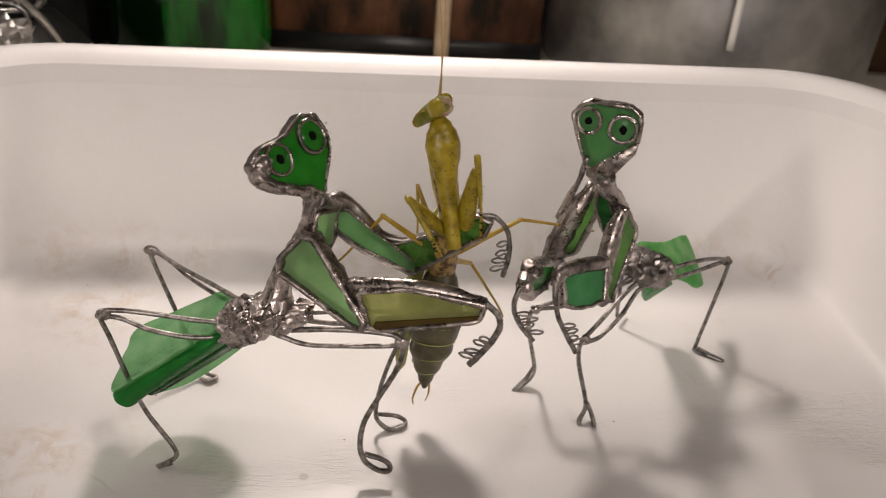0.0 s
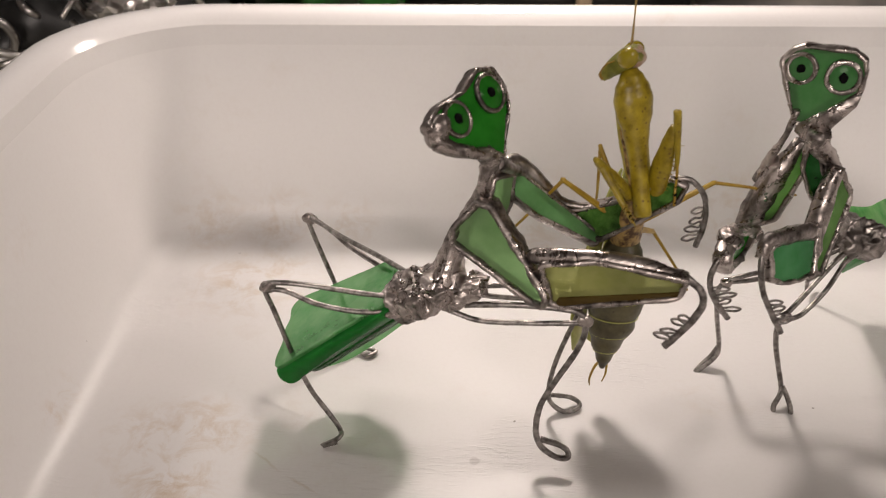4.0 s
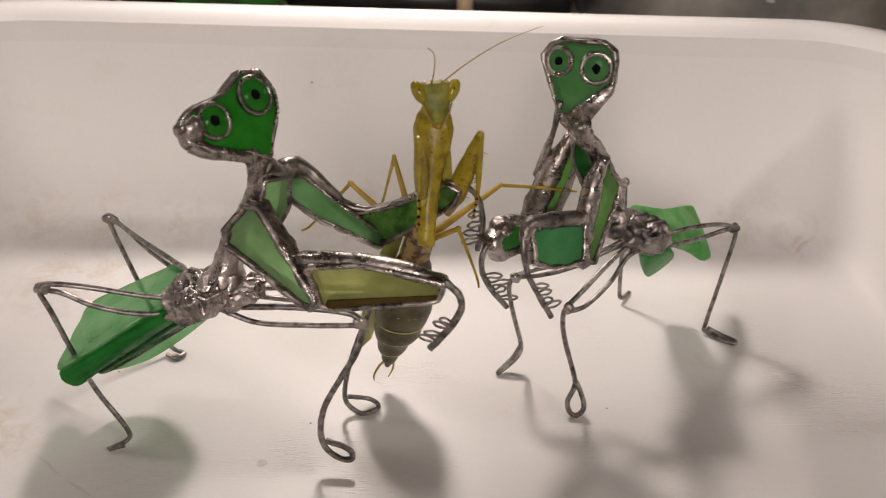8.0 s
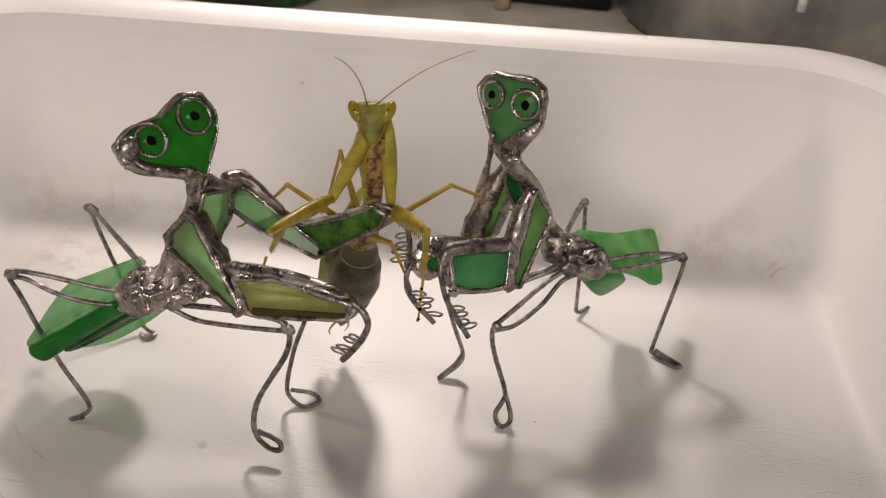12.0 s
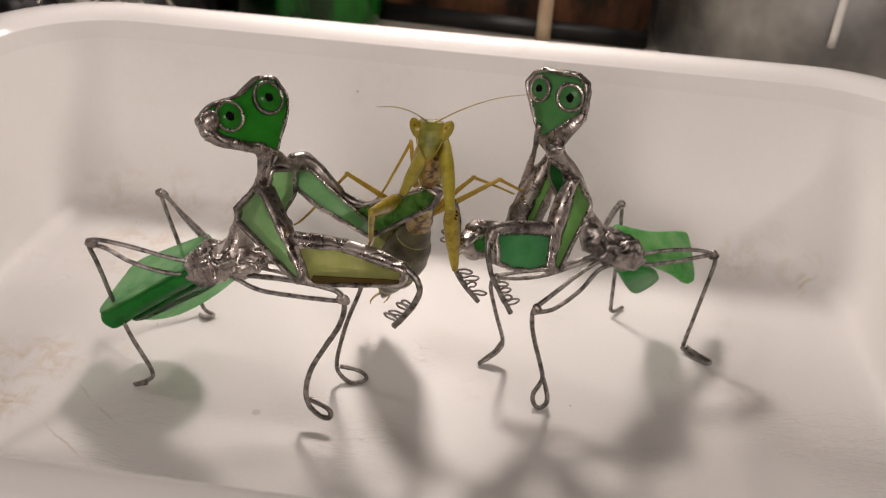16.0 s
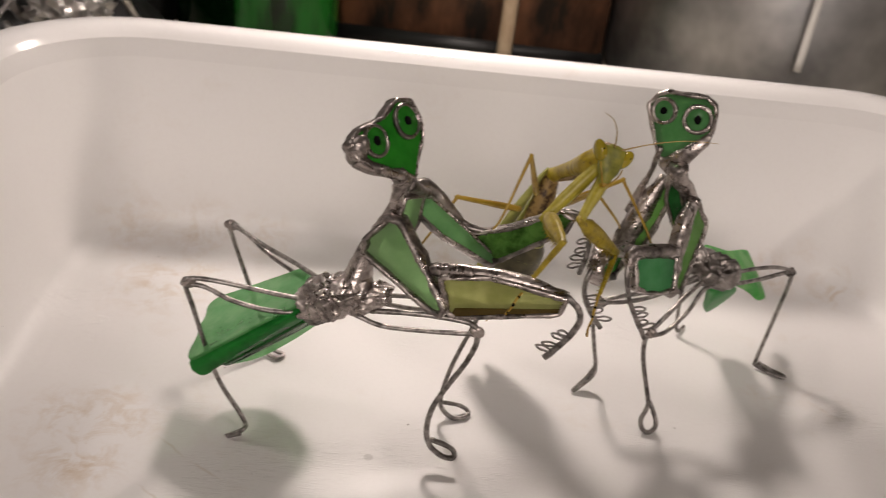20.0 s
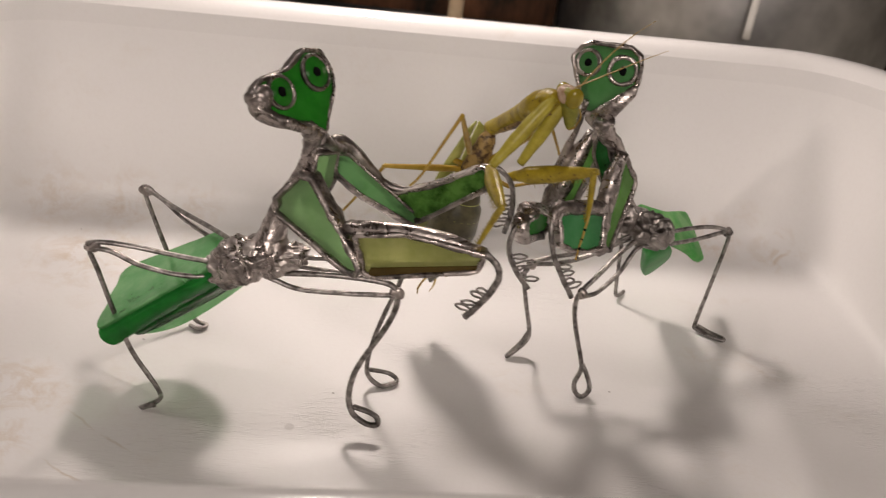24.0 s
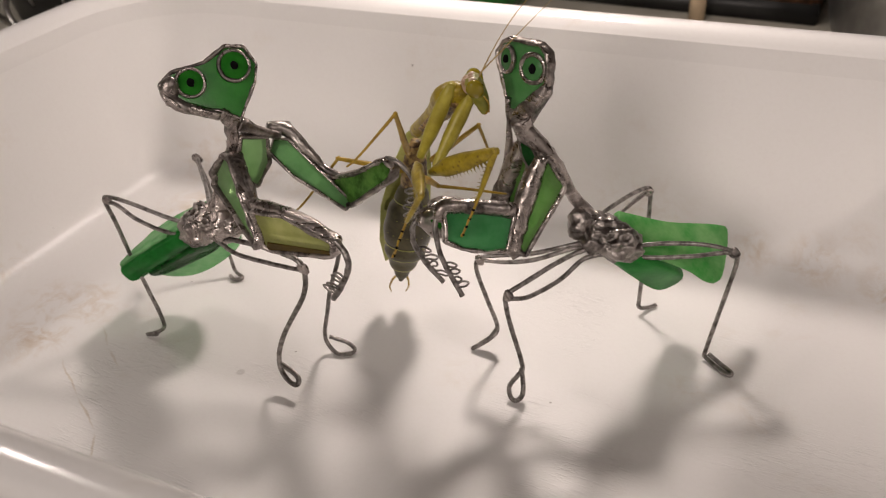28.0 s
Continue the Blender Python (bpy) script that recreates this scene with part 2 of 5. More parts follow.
GLASS_BROWN = glass_material("brown_glass", (0.16, 0.11, 0.03), (0.08, 0.05, 0.015), 0.2, 0.3)
GLASS_WING = glass_material("frosted_sea_green_glass", (0.26, 0.58, 0.25), (0.07, 0.38, 0.09), 0.54, 0.42, 120.0, 0.50)
GLASS_FROST = glass_material("dense_frosted_green_glass", (0.30, 0.60, 0.24), (0.07, 0.40, 0.08), 0.10, 0.42, 120.0, 0.10)
GLASS_FOLD = glass_material("dense_bottle_green_glass", (0.06, 0.40, 0.08), (0.02, 0.24, 0.04), 0.16, 0.3, 90.0, 0.06)
GLASS_DARK = glass_material("blackish_green_glass", (0.035, 0.20, 0.045), (0.012, 0.08, 0.016), 0.34, 0.12)
GLASS_UNDER = glass_material("clear_bottle_green_glass", (0.05, 0.40, 0.08), (0.02, 0.24, 0.04), 0.44, 0.22, 90.0, 0.10)
SOLDER = solder_material()
# near-black colour for the shade that the soldered rims throw on the panes
EDGE_SHADE = noisy("painted_edge_shade", (0.020, 0.022, 0.012), (0.05, 0.05, 0.03), 300.0, 0.5)
DULL = noisy("dull_grey_solder", (0.10, 0.09, 0.083), (0.46, 0.42, 0.395), 150.0, 0.36, 1.0, 0.0007, 6.0)
WIRE = noisy("dull_tinned_wire", (0.11, 0.10, 0.093), (0.39, 0.365, 0.345), 420.0, 0.38, 1.0, 0.00015)
HEAPWIRE = noisy("bright_craft_wire", (0.34, 0.33, 0.32), (0.72, 0.70, 0.68), 60.0, 0.30, 1.0)
PUPIL = noisy("black_enamel", (0.003, 0.003, 0.003), (0.006, 0.006, 0.006), 300.0, 0.95)
PUPIL.node_tree.nodes["Principled BSDF"].inputs["Specular IOR Level"].default_value = 0.08
COUNTER = noisy("pale_laminate_counter", (0.34, 0.32, 0.27), (0.44, 0.42, 0.36), 30.0, 0.45)
WALL = noisy("dark_panelled_wall", (0.030, 0.022, 0.018), (0.075, 0.055, 0.042), 6.0, 0.7)
CEILING = noisy("tan_wall_paint", (0.20, 0.175, 0.145), (0.25, 0.22, 0.185), 8.0, 0.8)
# the light and dark clouds are blurred reflections painted into the steel's colour
STEEL = noisy("steel_painted_reflections", (0.24, 0.24, 0.245), (0.66, 0.65, 0.64), 13.0, 0.42, 1.0)
# upright black and green streaks paint the bottle's glow into an opaque colour
BOTTLE_GLOW = streaked(noisy("bottle_green_glass", (0.0008, 0.006, 0.0012), (0.014, 0.15, 0.016), 30.0, 0.07, 0.0, 0.0, 3.0, 0.47, 0.70), 1.0, 0.3)
RUST = streaked(noisy("rusty_brown_box", (0.018, 0.012, 0.009), (0.30, 0.130, 0.065), 34.0, 0.45, 0.0, 0.0, 5.0, 0.38, 0.70), 1.0, 0.4)
BLACK = noisy("black_plastic", (0.008, 0.008, 0.008), (0.02, 0.02, 0.02), 40.0, 0.4)
WOOD = noisy("pale_wood", (0.42, 0.31, 0.20), (0.60, 0.47, 0.32), 40.0, 0.6)
DARKWOOD = noisy("dark_stained_wood", (0.035, 0.017, 0.009), (0.085, 0.042, 0.022), 20.0, 0.5)
WHITE = noisy("white_enamel", (0.72, 0.70, 0.66), (0.80, 0.78, 0.74), 50.0, 0.35)


# ---- mesh tools: millimetres in, metres out ----
MM = 0.001


def part(name, bm, mat, parent=None, label=""):
    mesh = bpy.data.meshes.new(name)
    bmesh.ops.recalc_face_normals(bm, faces=bm.faces)
    bm.to_mesh(mesh)
    bm.free()
    mesh.polygons.foreach_set("use_smooth", [True] * len(mesh.polygons))
    mesh.materials.append(mat)
    ob = new(name, mesh)
    ob.parent = parent
    return tagged(ob, label)


def flat(ob):
    ob.data.polygons.foreach_set("use_smooth", [False] * len(ob.data.polygons))
    return ob


def glide(points, steps=5):
    """A smooth line through the points."""
    p = [Vector(q) for q in points]
    p = [2 * p[0] - p[1]] + p + [2 * p[-1] - p[-2]]
    line = []
    for i in range(1, len(p) - 2):
        for k in range(steps):
            t = k / steps
            line.append(0.5 * (2 * p[i] + (p[i + 1] - p[i - 1]) * t + (2 * p[i - 1] - 5 * p[i] + 4 * p[i + 1] - p[i + 2]) * t * t
                               + (3 * p[i] - p[i - 1] - 3 * p[i + 1] + p[i + 2]) * t ** 3))
    line.append(p[-2])
    return line


def tube(bm, points, radius, sides=8, steps=5, jitter=0.0, closed=False, flatten=1.0):
    """A tube along a smooth line; radius is a number or one number a point."""
    if closed:
        points = list(points) + [points[0]]
    line = glide(points, steps)
    count = len(line)
    if isinstance(radius, (int, float)):
        radii = [radius] * count
    else:
        spots = [i * (len(radius) - 1) / (count - 1) for i in range(count)]
        radii = [radius[int(s)] + (radius[min(int(s) + 1, len(radius) - 1)] - radius[int(s)]) * (s - int(s)) for s in spots]
    side, rings = None, []
    for i, c in enumerate(line):
        along = (line[min(i + 1, count - 1)] - line[max(i - 1, 0)]).normalized()
        if side is None:
            side = along.orthogonal().normalized()
        side = (side - along * side.dot(along)).normalized()
        other = along.cross(side)
        ring = []
        for k in range(sides):
            a = 2 * math.pi * k / sides
            r = radii[i] * (1 + jitter * noise.noise(c * 0.55 + Vector((3.1 * math.cos(a), 3.1 * math.sin(a), 7))))
            ring.append(bm.verts.new((c + side * (math.cos(a) * r) + other * (math.sin(a) * r * flatten)) * MM))
        rings.append(ring)
    for a, b in zip(rings, rings[1:]):
        for k in range(sides):
            bm.faces.new((a[k], a[(k + 1) % sides], b[(k + 1) % sides], b[k]))
    bm.faces.new(rings[0][::-1])
    bm.faces.new(rings[-1])
    return bm


def wire(name, points, radius, mat, parent, label="", **keys):
    return part(name, tube(bmesh.new(), points, radius, **keys), mat, parent, label)


def blob(bm, centre, radii, rough=0.12, scale=0.25, level=3, turn=None, fold=0.0):
    """A lumpy ellipsoid, with folds of that depth."""
    made = bmesh.ops.create_icosphere(bm, subdivisions=level, radius=1.0)["verts"]
    for v in made:
        n = v.co.copy()
        v.co = Vector(n[i] * radii[i] for i in range(3))
        if turn:
            v.co = turn @ v.co
        v.co = v.co + Vector(centre)
        out = max(radii) * rough * noise.noise(v.co * scale)
        if fold:
            w = v.co + 2.5 * noise.noise_vector(v.co * 0.16)
            out += fold * (0.5 - 2.0 * abs(noise.noise(w * 0.24))) + 0.45 * fold * noise.noise(v.co * 0.75)
        v.co = (v.co + n * out) * MM
    return bm


def normal_of(points):
    n = Vector()
    for a, b in zip(points, points[1:] + points[:1]):
        n += a.cross(b)
    return n.normalized()


def slab(bm, corners, thick, soft=0.4):
    """A pane with rounded edges."""
    p = [Vector(c) for c in corners]
    n, mid = normal_of(p), sum(p, Vector()) / len(p)
    loops = []
    for inset, lift in ((soft, -0.5), (0.0, -0.5 + soft / thick), (0.0, 0.5 - soft / thick), (soft, 0.5)):
        loops.append([bm.verts.new((c + (mid - c).normalized() * inset + n * thick * lift) * MM) for c in p])
    for a, b in zip(loops, loops[1:]):
        for k in range(len(p)):
            j = (k + 1) % len(p)
            bm.faces.new((a[k], a[j], b[j], b[k]))
    bm.faces.new(loops[0][::-1])
    bm.faces.new(loops[-1])
    return bm


def pane(name, corners, mat, parent, thick=2.2, label="", edge=2.0):
    c = [Vector(q) for q in corners]
    n, mid = normal_of(c), sum(c, Vector()) / len(c)
    c = [q - n * (q - mid).dot(n) for q in c]
    ob = flat(part(name, slab(bmesh.new(), c, thick), mat, parent, label))
    # a dark strip behind the pane's border paints in the rim's shade
    if edge:
        bm = bmesh.new()
        back = n * (1 if n.y > 0 else -1) * (thick / 2 - 0.25)
        loops = [[bm.verts.new((q + (mid - q).normalized() * inset + back) * MM) for q in c] for inset in (0.2, edge)]
        for k in range(len(c)):
            j = (k + 1) % len(c)
            bm.faces.new((loops[0][k], loops[0][j], loops[1][j], loops[1][k]))
        flat(part("edge_shade_strip", bm, EDGE_SHADE, ob, "dark strip painting the shade along the glass edge"))
    return ob


def band(bm, line, normal, wide, deep, lumps=0.5):
    """A closed soldered band round a pane: half-width in its plane, half-depth through it."""
    count, rings = len(line), []
    n = normal.normalized()
    for i, c in enumerate(line):
        along = (line[(i + 1) % count] - line[i - 1]).normalized()
        other = along.cross(n).normalized()
        w = wide * (1 + lumps * noise.noise(c * 0.22) + 0.5 * lumps * noise.noise(c * 0.8 + Vector((5, 1, 2))))
        d = deep * (1 + 0.5 * lumps * noise.noise(c * 0.3 + Vector((9, 4, 1))))
        ring = []
        for k in range(12):
            a = 2 * math.pi * k / 12
            x, y = math.cos(a), math.sin(a)
            x, y = math.copysign(abs(x) ** 0.7, x), math.copysign(abs(y) ** 0.7, y)
            dent = 1 + 0.20 * noise.noise(c * 0.6 + Vector((2 * x, 2 * y, 3)))
            ring.append(bm.verts.new((c + other * (w * x * dent) + n * (d * y * dent)) * MM))
        rings.append(ring)
    for i in range(count):
        a, b = rings[i - 1], rings[i]
        for k in range(12):
            bm.faces.new((a[k], a[(k + 1) % 12], b[(k + 1) % 12], b[k]))
    return bm


def shard(name, corners, mat, parent, thick, label=""):
    """A worn piece of glass with a rounded outline."""
    c = [Vector(q) for q in corners]
    return part(name, slab(bmesh.new(), glide(c + [c[0]], 4)[:-1], thick), mat, parent, label)


def came(name, corners, parent, radius=1.3, deep=2.1, label=""):
    """The soldered edge round a pane."""
    pts = []
    c = [Vector(p) for p in corners]
    for a, b in zip(c, c[1:] + c[:1]):
        pts += [a.lerp(b, 0.08), a.lerp(b, 0.5), a.lerp(b, 0.92)]
    return part(name, band(bmesh.new(), glide(pts + [pts[0]], 3)[:-1], normal_of(c), radius * 0.70, deep), SOLDER, parent, label)


def thing(name, label, category, at=(0, 0, 0), group=""):
    ob = new(name)
    ob.empty_display_size = 0.01
    ob.location = at
    return tagged(ob, label, category, group)


# ---- tray ----
TURN = math.radians(4.0)


def on_tray(u, v, z=0.0):
    """Tray space to the world, in millimetres."""
    return Vector((u * math.cos(TURN) - v * math.sin(TURN), u * math.sin(TURN) + v * math.cos(TURN), z))


def rounded(u0, u1, v0, v1, r, count=10):
    out = []
    for cu, cv, start in ((u1 - r, v1 - r, 0), (u0 + r, v1 - r, 90), (u0 + r, v0 + r, 180), (u1 - r, v0 + r, 270)):
        for k in range(count + 1):
            a = math.radians(start + 90 * k / count)
            out.append((cu + r * math.cos(a), cv + r * math.sin(a)))
    return out


def build_tray():
    # floor edge in tray space, and how far each ring stands out and up from it
    u0, u1, v0, v1 = -150.0, 178.0, 92.0, 298.0
    profile = [(-14, 0.0, 24), (-9, 0.5, 26), (-4.5, 2.2, 29), (-1, 5.5, 32), (1.2, 11, 34), (3.5, 22, 36), (7.5, 42, 39), (11.6, 62, 42), (13.2, 70.5, 43),
               (13.5, 74.8, 43.5), (13.8, 76.2, 44), (14.8, 77.3, 45), (16.4, 79.3, 46), (19.0, 80.5, 48), (23.6, 80.7, 50), (25.6, 79.8, 51), (26.6, 77.0, 52), (26.8, 71, 51), (25.0, 70.6, 50),
               (24.0, 75.5, 49), (18, 75, 46), (14, 60, 43), (9.5, 40, 40), (4, 15, 36), (1, 2, 33), (-3, -2.2, 30)]
    tray = thing("tray", "white glossy plastic tray with brown stains and scratches", "tray")
    for name, rows in (("basin", profile[:11]), ("rim", profile[10:21]), ("underside", profile[20:])):
        bm = bmesh.new()
        rings = []
        for out, up, r in rows:
            ring = rounded(u0 - out, u1 + out, v0 - out, v1 + out, r)
            rings.append([bm.verts.new(on_tray(u, v, up) * MM) for u, v in ring])
        for a, b in zip(rings, rings[1:]):
            for k in range(len(a)):
                j = (k + 1) % len(a)
                bm.faces.new((a[k], a[j], b[j], b[k]))
        if name == "basin":
            bm.faces.new(rings[0])
        if name == "underside":
            bm.faces.new(rings[-1][::-1])
        part(name, bm, TRAY, tray)


build_tray()


# ---- room ----
def box(bm, x0, x1, y0, y1, z0, z1, soft=0.0):
    made = bmesh.ops.create_cube(bm, size=1.0)["verts"]
    for v in made:
        v.co = Vector(((x0 + x1) / 2 + v.co.x * (x1 - x0), (y0 + y1) / 2 + v.co.y * (y1 - y0), (z0 + z1) / 2 + v.co.z * (z1 - z0)))
    if soft:
        bmesh.ops.bevel(bm, geom=[e for e in bm.edges if e.verts[0] in made], offset=soft, segments=2, affect="EDGES")
    return bm


def build_room():
    tagged(flat(part("counter", box(bmesh.new(), -1.3, 1.3, -0.45, 0.898, -0.043, -0.003), COUNTER)), "pale laminate worktop under the tray", "worktop", kind="structure")
    tagged(flat(part("wall_north", box(bmesh.new(), -1.5, 1.5, 0.9, 1.0, -0.9, 1.6), WALL)), "dark wall behind the worktop", "wall", kind="structure")
    tagged(flat(part("wall_south", box(bmesh.new(), -1.5, 1.5, -1.8, -1.7, -0.9, 1.6), CEILING)), "plain tan wall", "wall", kind="structure")
    tagged(flat(part("wall_west", box(bmesh.new(), -1.6, -1.5, -1.8, 1.0, -0.9, 1.6), CEILING)), "plain tan wall", "wall", kind="structure")
    tagged(flat(part("wall_east", box(bmesh.new(), 1.5, 1.6, -1.8, 1.0, -0.9, 1.6), CEILING)), "plain tan wall", "wall", kind="structure")
    tagged(flat(part("floor", box(bmesh.new(), -1.5, 1.5, -1.7, 0.9, -0.95, -0.9), DARKWOOD)), "dark wooden floor", "floor", kind="structure")
    tagged(flat(part("ceiling", box(bmesh.new(), -1.6, 1.6, -1.8, 1.0, 1.6, 1.65), CEILING)), "plain tan ceiling", "ceiling", kind="structure")


build_room()


# ---- stained glass ornaments ----
def eye(parent, centre, normal, radius, glass, ring=0.52):
    c, n = Vector(centre), Vector(normal).normalized()
    a = n.cross(Vector((0, 0, 1))).normalized()
    b = a.cross(n)
    circle = [c + (a * math.cos(t) + b * math.sin(t)) * radius for t in [k * math.pi / 6 for k in range(12)]]
    lens = slab(bmesh.new(), [p + n * 0.35 for p in circle], 1.0, 0.3)
    disc = part("eye", lens, glass, parent)
    pupil = bmesh.new()
    rim = [(1.25 + 0.35 * noise.noise(c + Vector((k, 2 * k, 1)))) for k in range(9)]
    slab(pupil, [c + n * 1.1 + (a * math.cos(k * 0.698) * 0.85 + b * math.sin(k * 0.698)) * q for k, q in enumerate(rim)], 0.7, 0.1)
    part("pupil", pupil, PUPIL, disc, "black pupil spot")
    part("eye_ring", band(bmesh.new(), glide([p + n * 0.6 for p in circle] + [circle[0] + n * 0.6], 3)[:-1], n, ring, 0.66, 0.25), SOLDER, parent)


def loops_of(points, radius, parent, label=""):
    return wire("leg", points, radius, WIRE, parent, label, jitter=0.12)


def claw(parent, line, teeth, radius=0.75):
    """A bent wire with a row of small wire loops along it."""
    wire("claw", line, radius, WIRE, parent, jitter=0.3)
    a, b, out = Vector(teeth[0]), Vector(teeth[1]), Vector(teeth[2])
    rng = random.Random(round(a.x * 7 + a.z * 3))
    pts, count = [], 4
    step = (b - a) / count
    for k in range(count):
        c = a + step * k
        size = rng.uniform(0.55, 1.25)
        c, out = c + step * rng.uniform(-0.15, 0.15), Vector(teeth[2]) + step * rng.uniform(-0.5, 0.35)
        pts += [c, c + out * 0.6 * size - step * 0.12, c + out * size + step * 0.22, c + out * 0.6 * size + step * 0.55, c + step * 0.42]
    pts.append(b)
    wire("claw_teeth", pts, 0.31, WIRE, parent, steps=4)


def joint(parent, centre, radii):
    part("solder_joint", blob(bmesh.new(), centre, radii, 0.25, 0.5, 3), SOLDER, parent)


def build_left():
    base = thing("glass_mantis_ornament", "soldered green stained glass mantis ornament with head tilted aside", "ornament", group="glass mantis ornaments")
    n = Vector((0.72, -0.48, 0.5))
    head = [(-53.5, 178.5, 97.2), (-52, 182, 99.6), (-47.1, 190.2, 100.1), (-44.5, 197.1, 102.9), (-41.0, 200.8, 102.0), (-37.4, 201.3, 97), (-36.6, 198.2, 92.5),
            (-37.4, 190.6, 84.4), (-41.2, 186.4, 87.8), (-46.6, 180.9, 90.3), (-51.5, 177.3, 93.9)]
    head = [Vector(q) - n * 1.9 for q in head]
    pane("head_pane", head, GLASS, base, 2.4)
    came("head_rim", head, base, 0.95, 1.8)
    lump = bmesh.new()
    blob(lump, (-52.4, 180.4, 94.6), (2.9, 2.7, 4.4), 0.10, 0.3, 4, Matrix.Rotation(0.35, 3, "Y"))
    tube(lump, [(-52.4, 180.0, 92.2), (-49.0, 180.4, 90.2), (-45.0, 182.6, 88.6), (-41.4, 186.4, 86.0)], [2.3, 1.9, 1.5, 1.4], 10, 5, 0.2)
    part("head_tip", lump, SOLDER, base)
    eye(base, Vector((-48.1, 184.5, 95.9)) - n * 0.9, n, 4.0, GLASS)
    eye(base, Vector((-41.3, 195.9, 97.8)) - n * 0.9, n, 4.4, GLASS)
    wire("neck", [(-42.2, 187.4, 86.8), (-40.8, 189.8, 83.4), (-41.4, 190.0, 79.2), (-42.8, 190.2, 74), (-46.4, 190.2, 65.5), (-49.8, 189.2, 56), (-52, 188, 48)], [2.0, 2.7, 2.0, 1.7, 2.4, 3.7, 5.4], SOLDER, base, jitter=0.25)
    wire("neck_strut", [(-39.4, 191.6, 81.8), (-37.9, 193.2, 80.2), (-36.0, 196.6, 77.4), (-33.6, 201.4, 74.4)], [2.4, 2.0, 1.5, 1.3], SOLDER, base, jitter=0.22)
    chest = [(-40.1, 191.7, 77.7), (-35.6, 197.6, 75.8), (-36.2, 197.7, 67.1), (-39.5, 194.2, 60.1), (-42, 190.7, 63), (-41.9, 190.1, 70.6)]
    pane("chest_pane", chest, GLASS_PALE, base)
    came("chest_rim", chest, base, 1.1, 1.5)
    arm = [(-36.7, 202, 72.3), (-32.9, 204.4, 71.7), (-21.9, 204.3, 62.6), (-12.2, 204.4, 54.8), (-12.8, 202, 52.9), (-28.6, 199, 62.7), (-36.5, 199, 69.1)]
    pane("upper_arm_pane", arm, GLASS_SPRING, base)
    came("upper_arm_rim", arm, base, 0.75, 1.6)
    wire("arm_ridge", [(-37.5, 201, 76.5), (-34, 205, 75), (-28, 205.5, 69.5), (-22, 206, 63.5), (-15, 205, 62.5)], [2.0, 2.3, 1.8, 1.3, 0.9], DULL, base, "dull grey solder ridge", jitter=0.35)
    fore = [(-21.4, 207.3, 59.8), (-8.2, 203.9, 65.8), (4.5, 201, 74.4), (8.2, 199.7, 73.2), (6.8, 199.8, 69), (-10.5, 203.5, 54.5), (-13.9, 204.5, 53.8)]
    pane("forearm_pane", fore, GLASS_STREAK, base, edge=3.0)
    came("forearm_rim", fore, base, 1.2)
    claw(base, [(4.5, 201, 74.4), (9, 200, 74.5), (13, 200.5, 70), (14.5, 201, 62), (13.5, 202, 54)], ((13.6, 201, 66), (13.0, 201.5, 55), (-3.5, -1, -0.5)))
    near = [(-42.6, 188.4, 72.8), (-39.8, 187, 72.8), (-33.2, 182.4, 64.5), (-25.4, 176.6, 53.5), (-25.8, 176.6, 51.2), (-28.6, 178.6, 50.8), (-48.9, 187.8, 61.5), (-48.6, 187.5, 66)]
    pane("upper_arm_pane", near, GLASS_PALE, base)
    came("upper_arm_rim", near, base, 1.5, 2.7)
    low = [(-27.4, 178.3, 62.6), (-13, 175.4, 65.7), (5.6, 171.6, 64.3), (4.5, 171.8, 59.2), (-22, 177.2, 50.8), (-24.3, 177.6, 52.1)]
    pane("forearm_pane", low, GLASS_OLIVE, base, edge=0)
    came("forearm_rim", low, base, 1.2)
    foot = [(-23.5, 177.3, 51.6), (-22, 177.2, 50.9), (4.4, 171.8, 59.3), (4.8, 171.7, 61.0), (-22.6, 177.1, 53.8)]
    pane("forearm_edge", foot, GLASS_BROWN, base, 2.9, "brown lower edge strip", 0)
    wire("arm_ridge", [(-30, 180.8, 62.4), (-26, 179.2, 63.6), (-13, 175.9, 65.6), (-2, 173.6, 65.2), (6, 171.7, 62.8)], [1.7, 2.1, 2.1, 1.9, 1.4], SOLDER, base, jitter=0.22)
    claw(base, [(5, 171.8, 64.5), (9, 170.6, 61.5), (9.6, 170, 57), (6.5, 170.2, 50.5), (2.8, 170.5, 45)], ((7.6, 170.2, 54), (3.2, 170.5, 46), (-4.5, 0.3, 0.8)), 0.9)
    knot = bmesh.new()
    blob(knot, (-50, 187.6, 47), (5.0, 5.2, 7.0), 0.16, 0.2, 4, None, 0.9)
    blob(knot, (-56.5, 187.3, 46.2), (10.6, 7.0, 5.6), 0.18, 0.2, 5, Matrix.Rotation(-0.35, 3, "Y"), 1.7)
    blob(knot, (-61.5, 186.6, 42.6), (6.2, 6.2, 4.8), 0.16, 0.2, 5, None, 1.5)
    blob(knot, (-46.0, 185.8, 47.6), (6.4, 4.6, 3.6), 0.20, 0.25, 5, Matrix.Rotation(-0.45, 3, "Y"), 1.4)
    part("body_knot", knot, SOLDER, base)
    upper = [(-66.0, 183.5, 43.8), (-80.0, 181.4, 34.2), (-92.0, 179.8, 25.4), (-96.2, 180.0, 22.6), (-97.2, 182.6, 22.6), (-96.4, 187.6, 24.4), (-97.0, 193.0, 24.6), (-96.2, 196.6, 26.0), (-97.0, 202.6, 25.6),
             (-94.2, 205.4, 27.6), (-86.0, 203.8, 33.0), (-74.0, 203.0, 40.0), (-66.0, 201.0, 44.5)]
    shard("wing_pane", upper, GLASS_WING, base, 2.2)
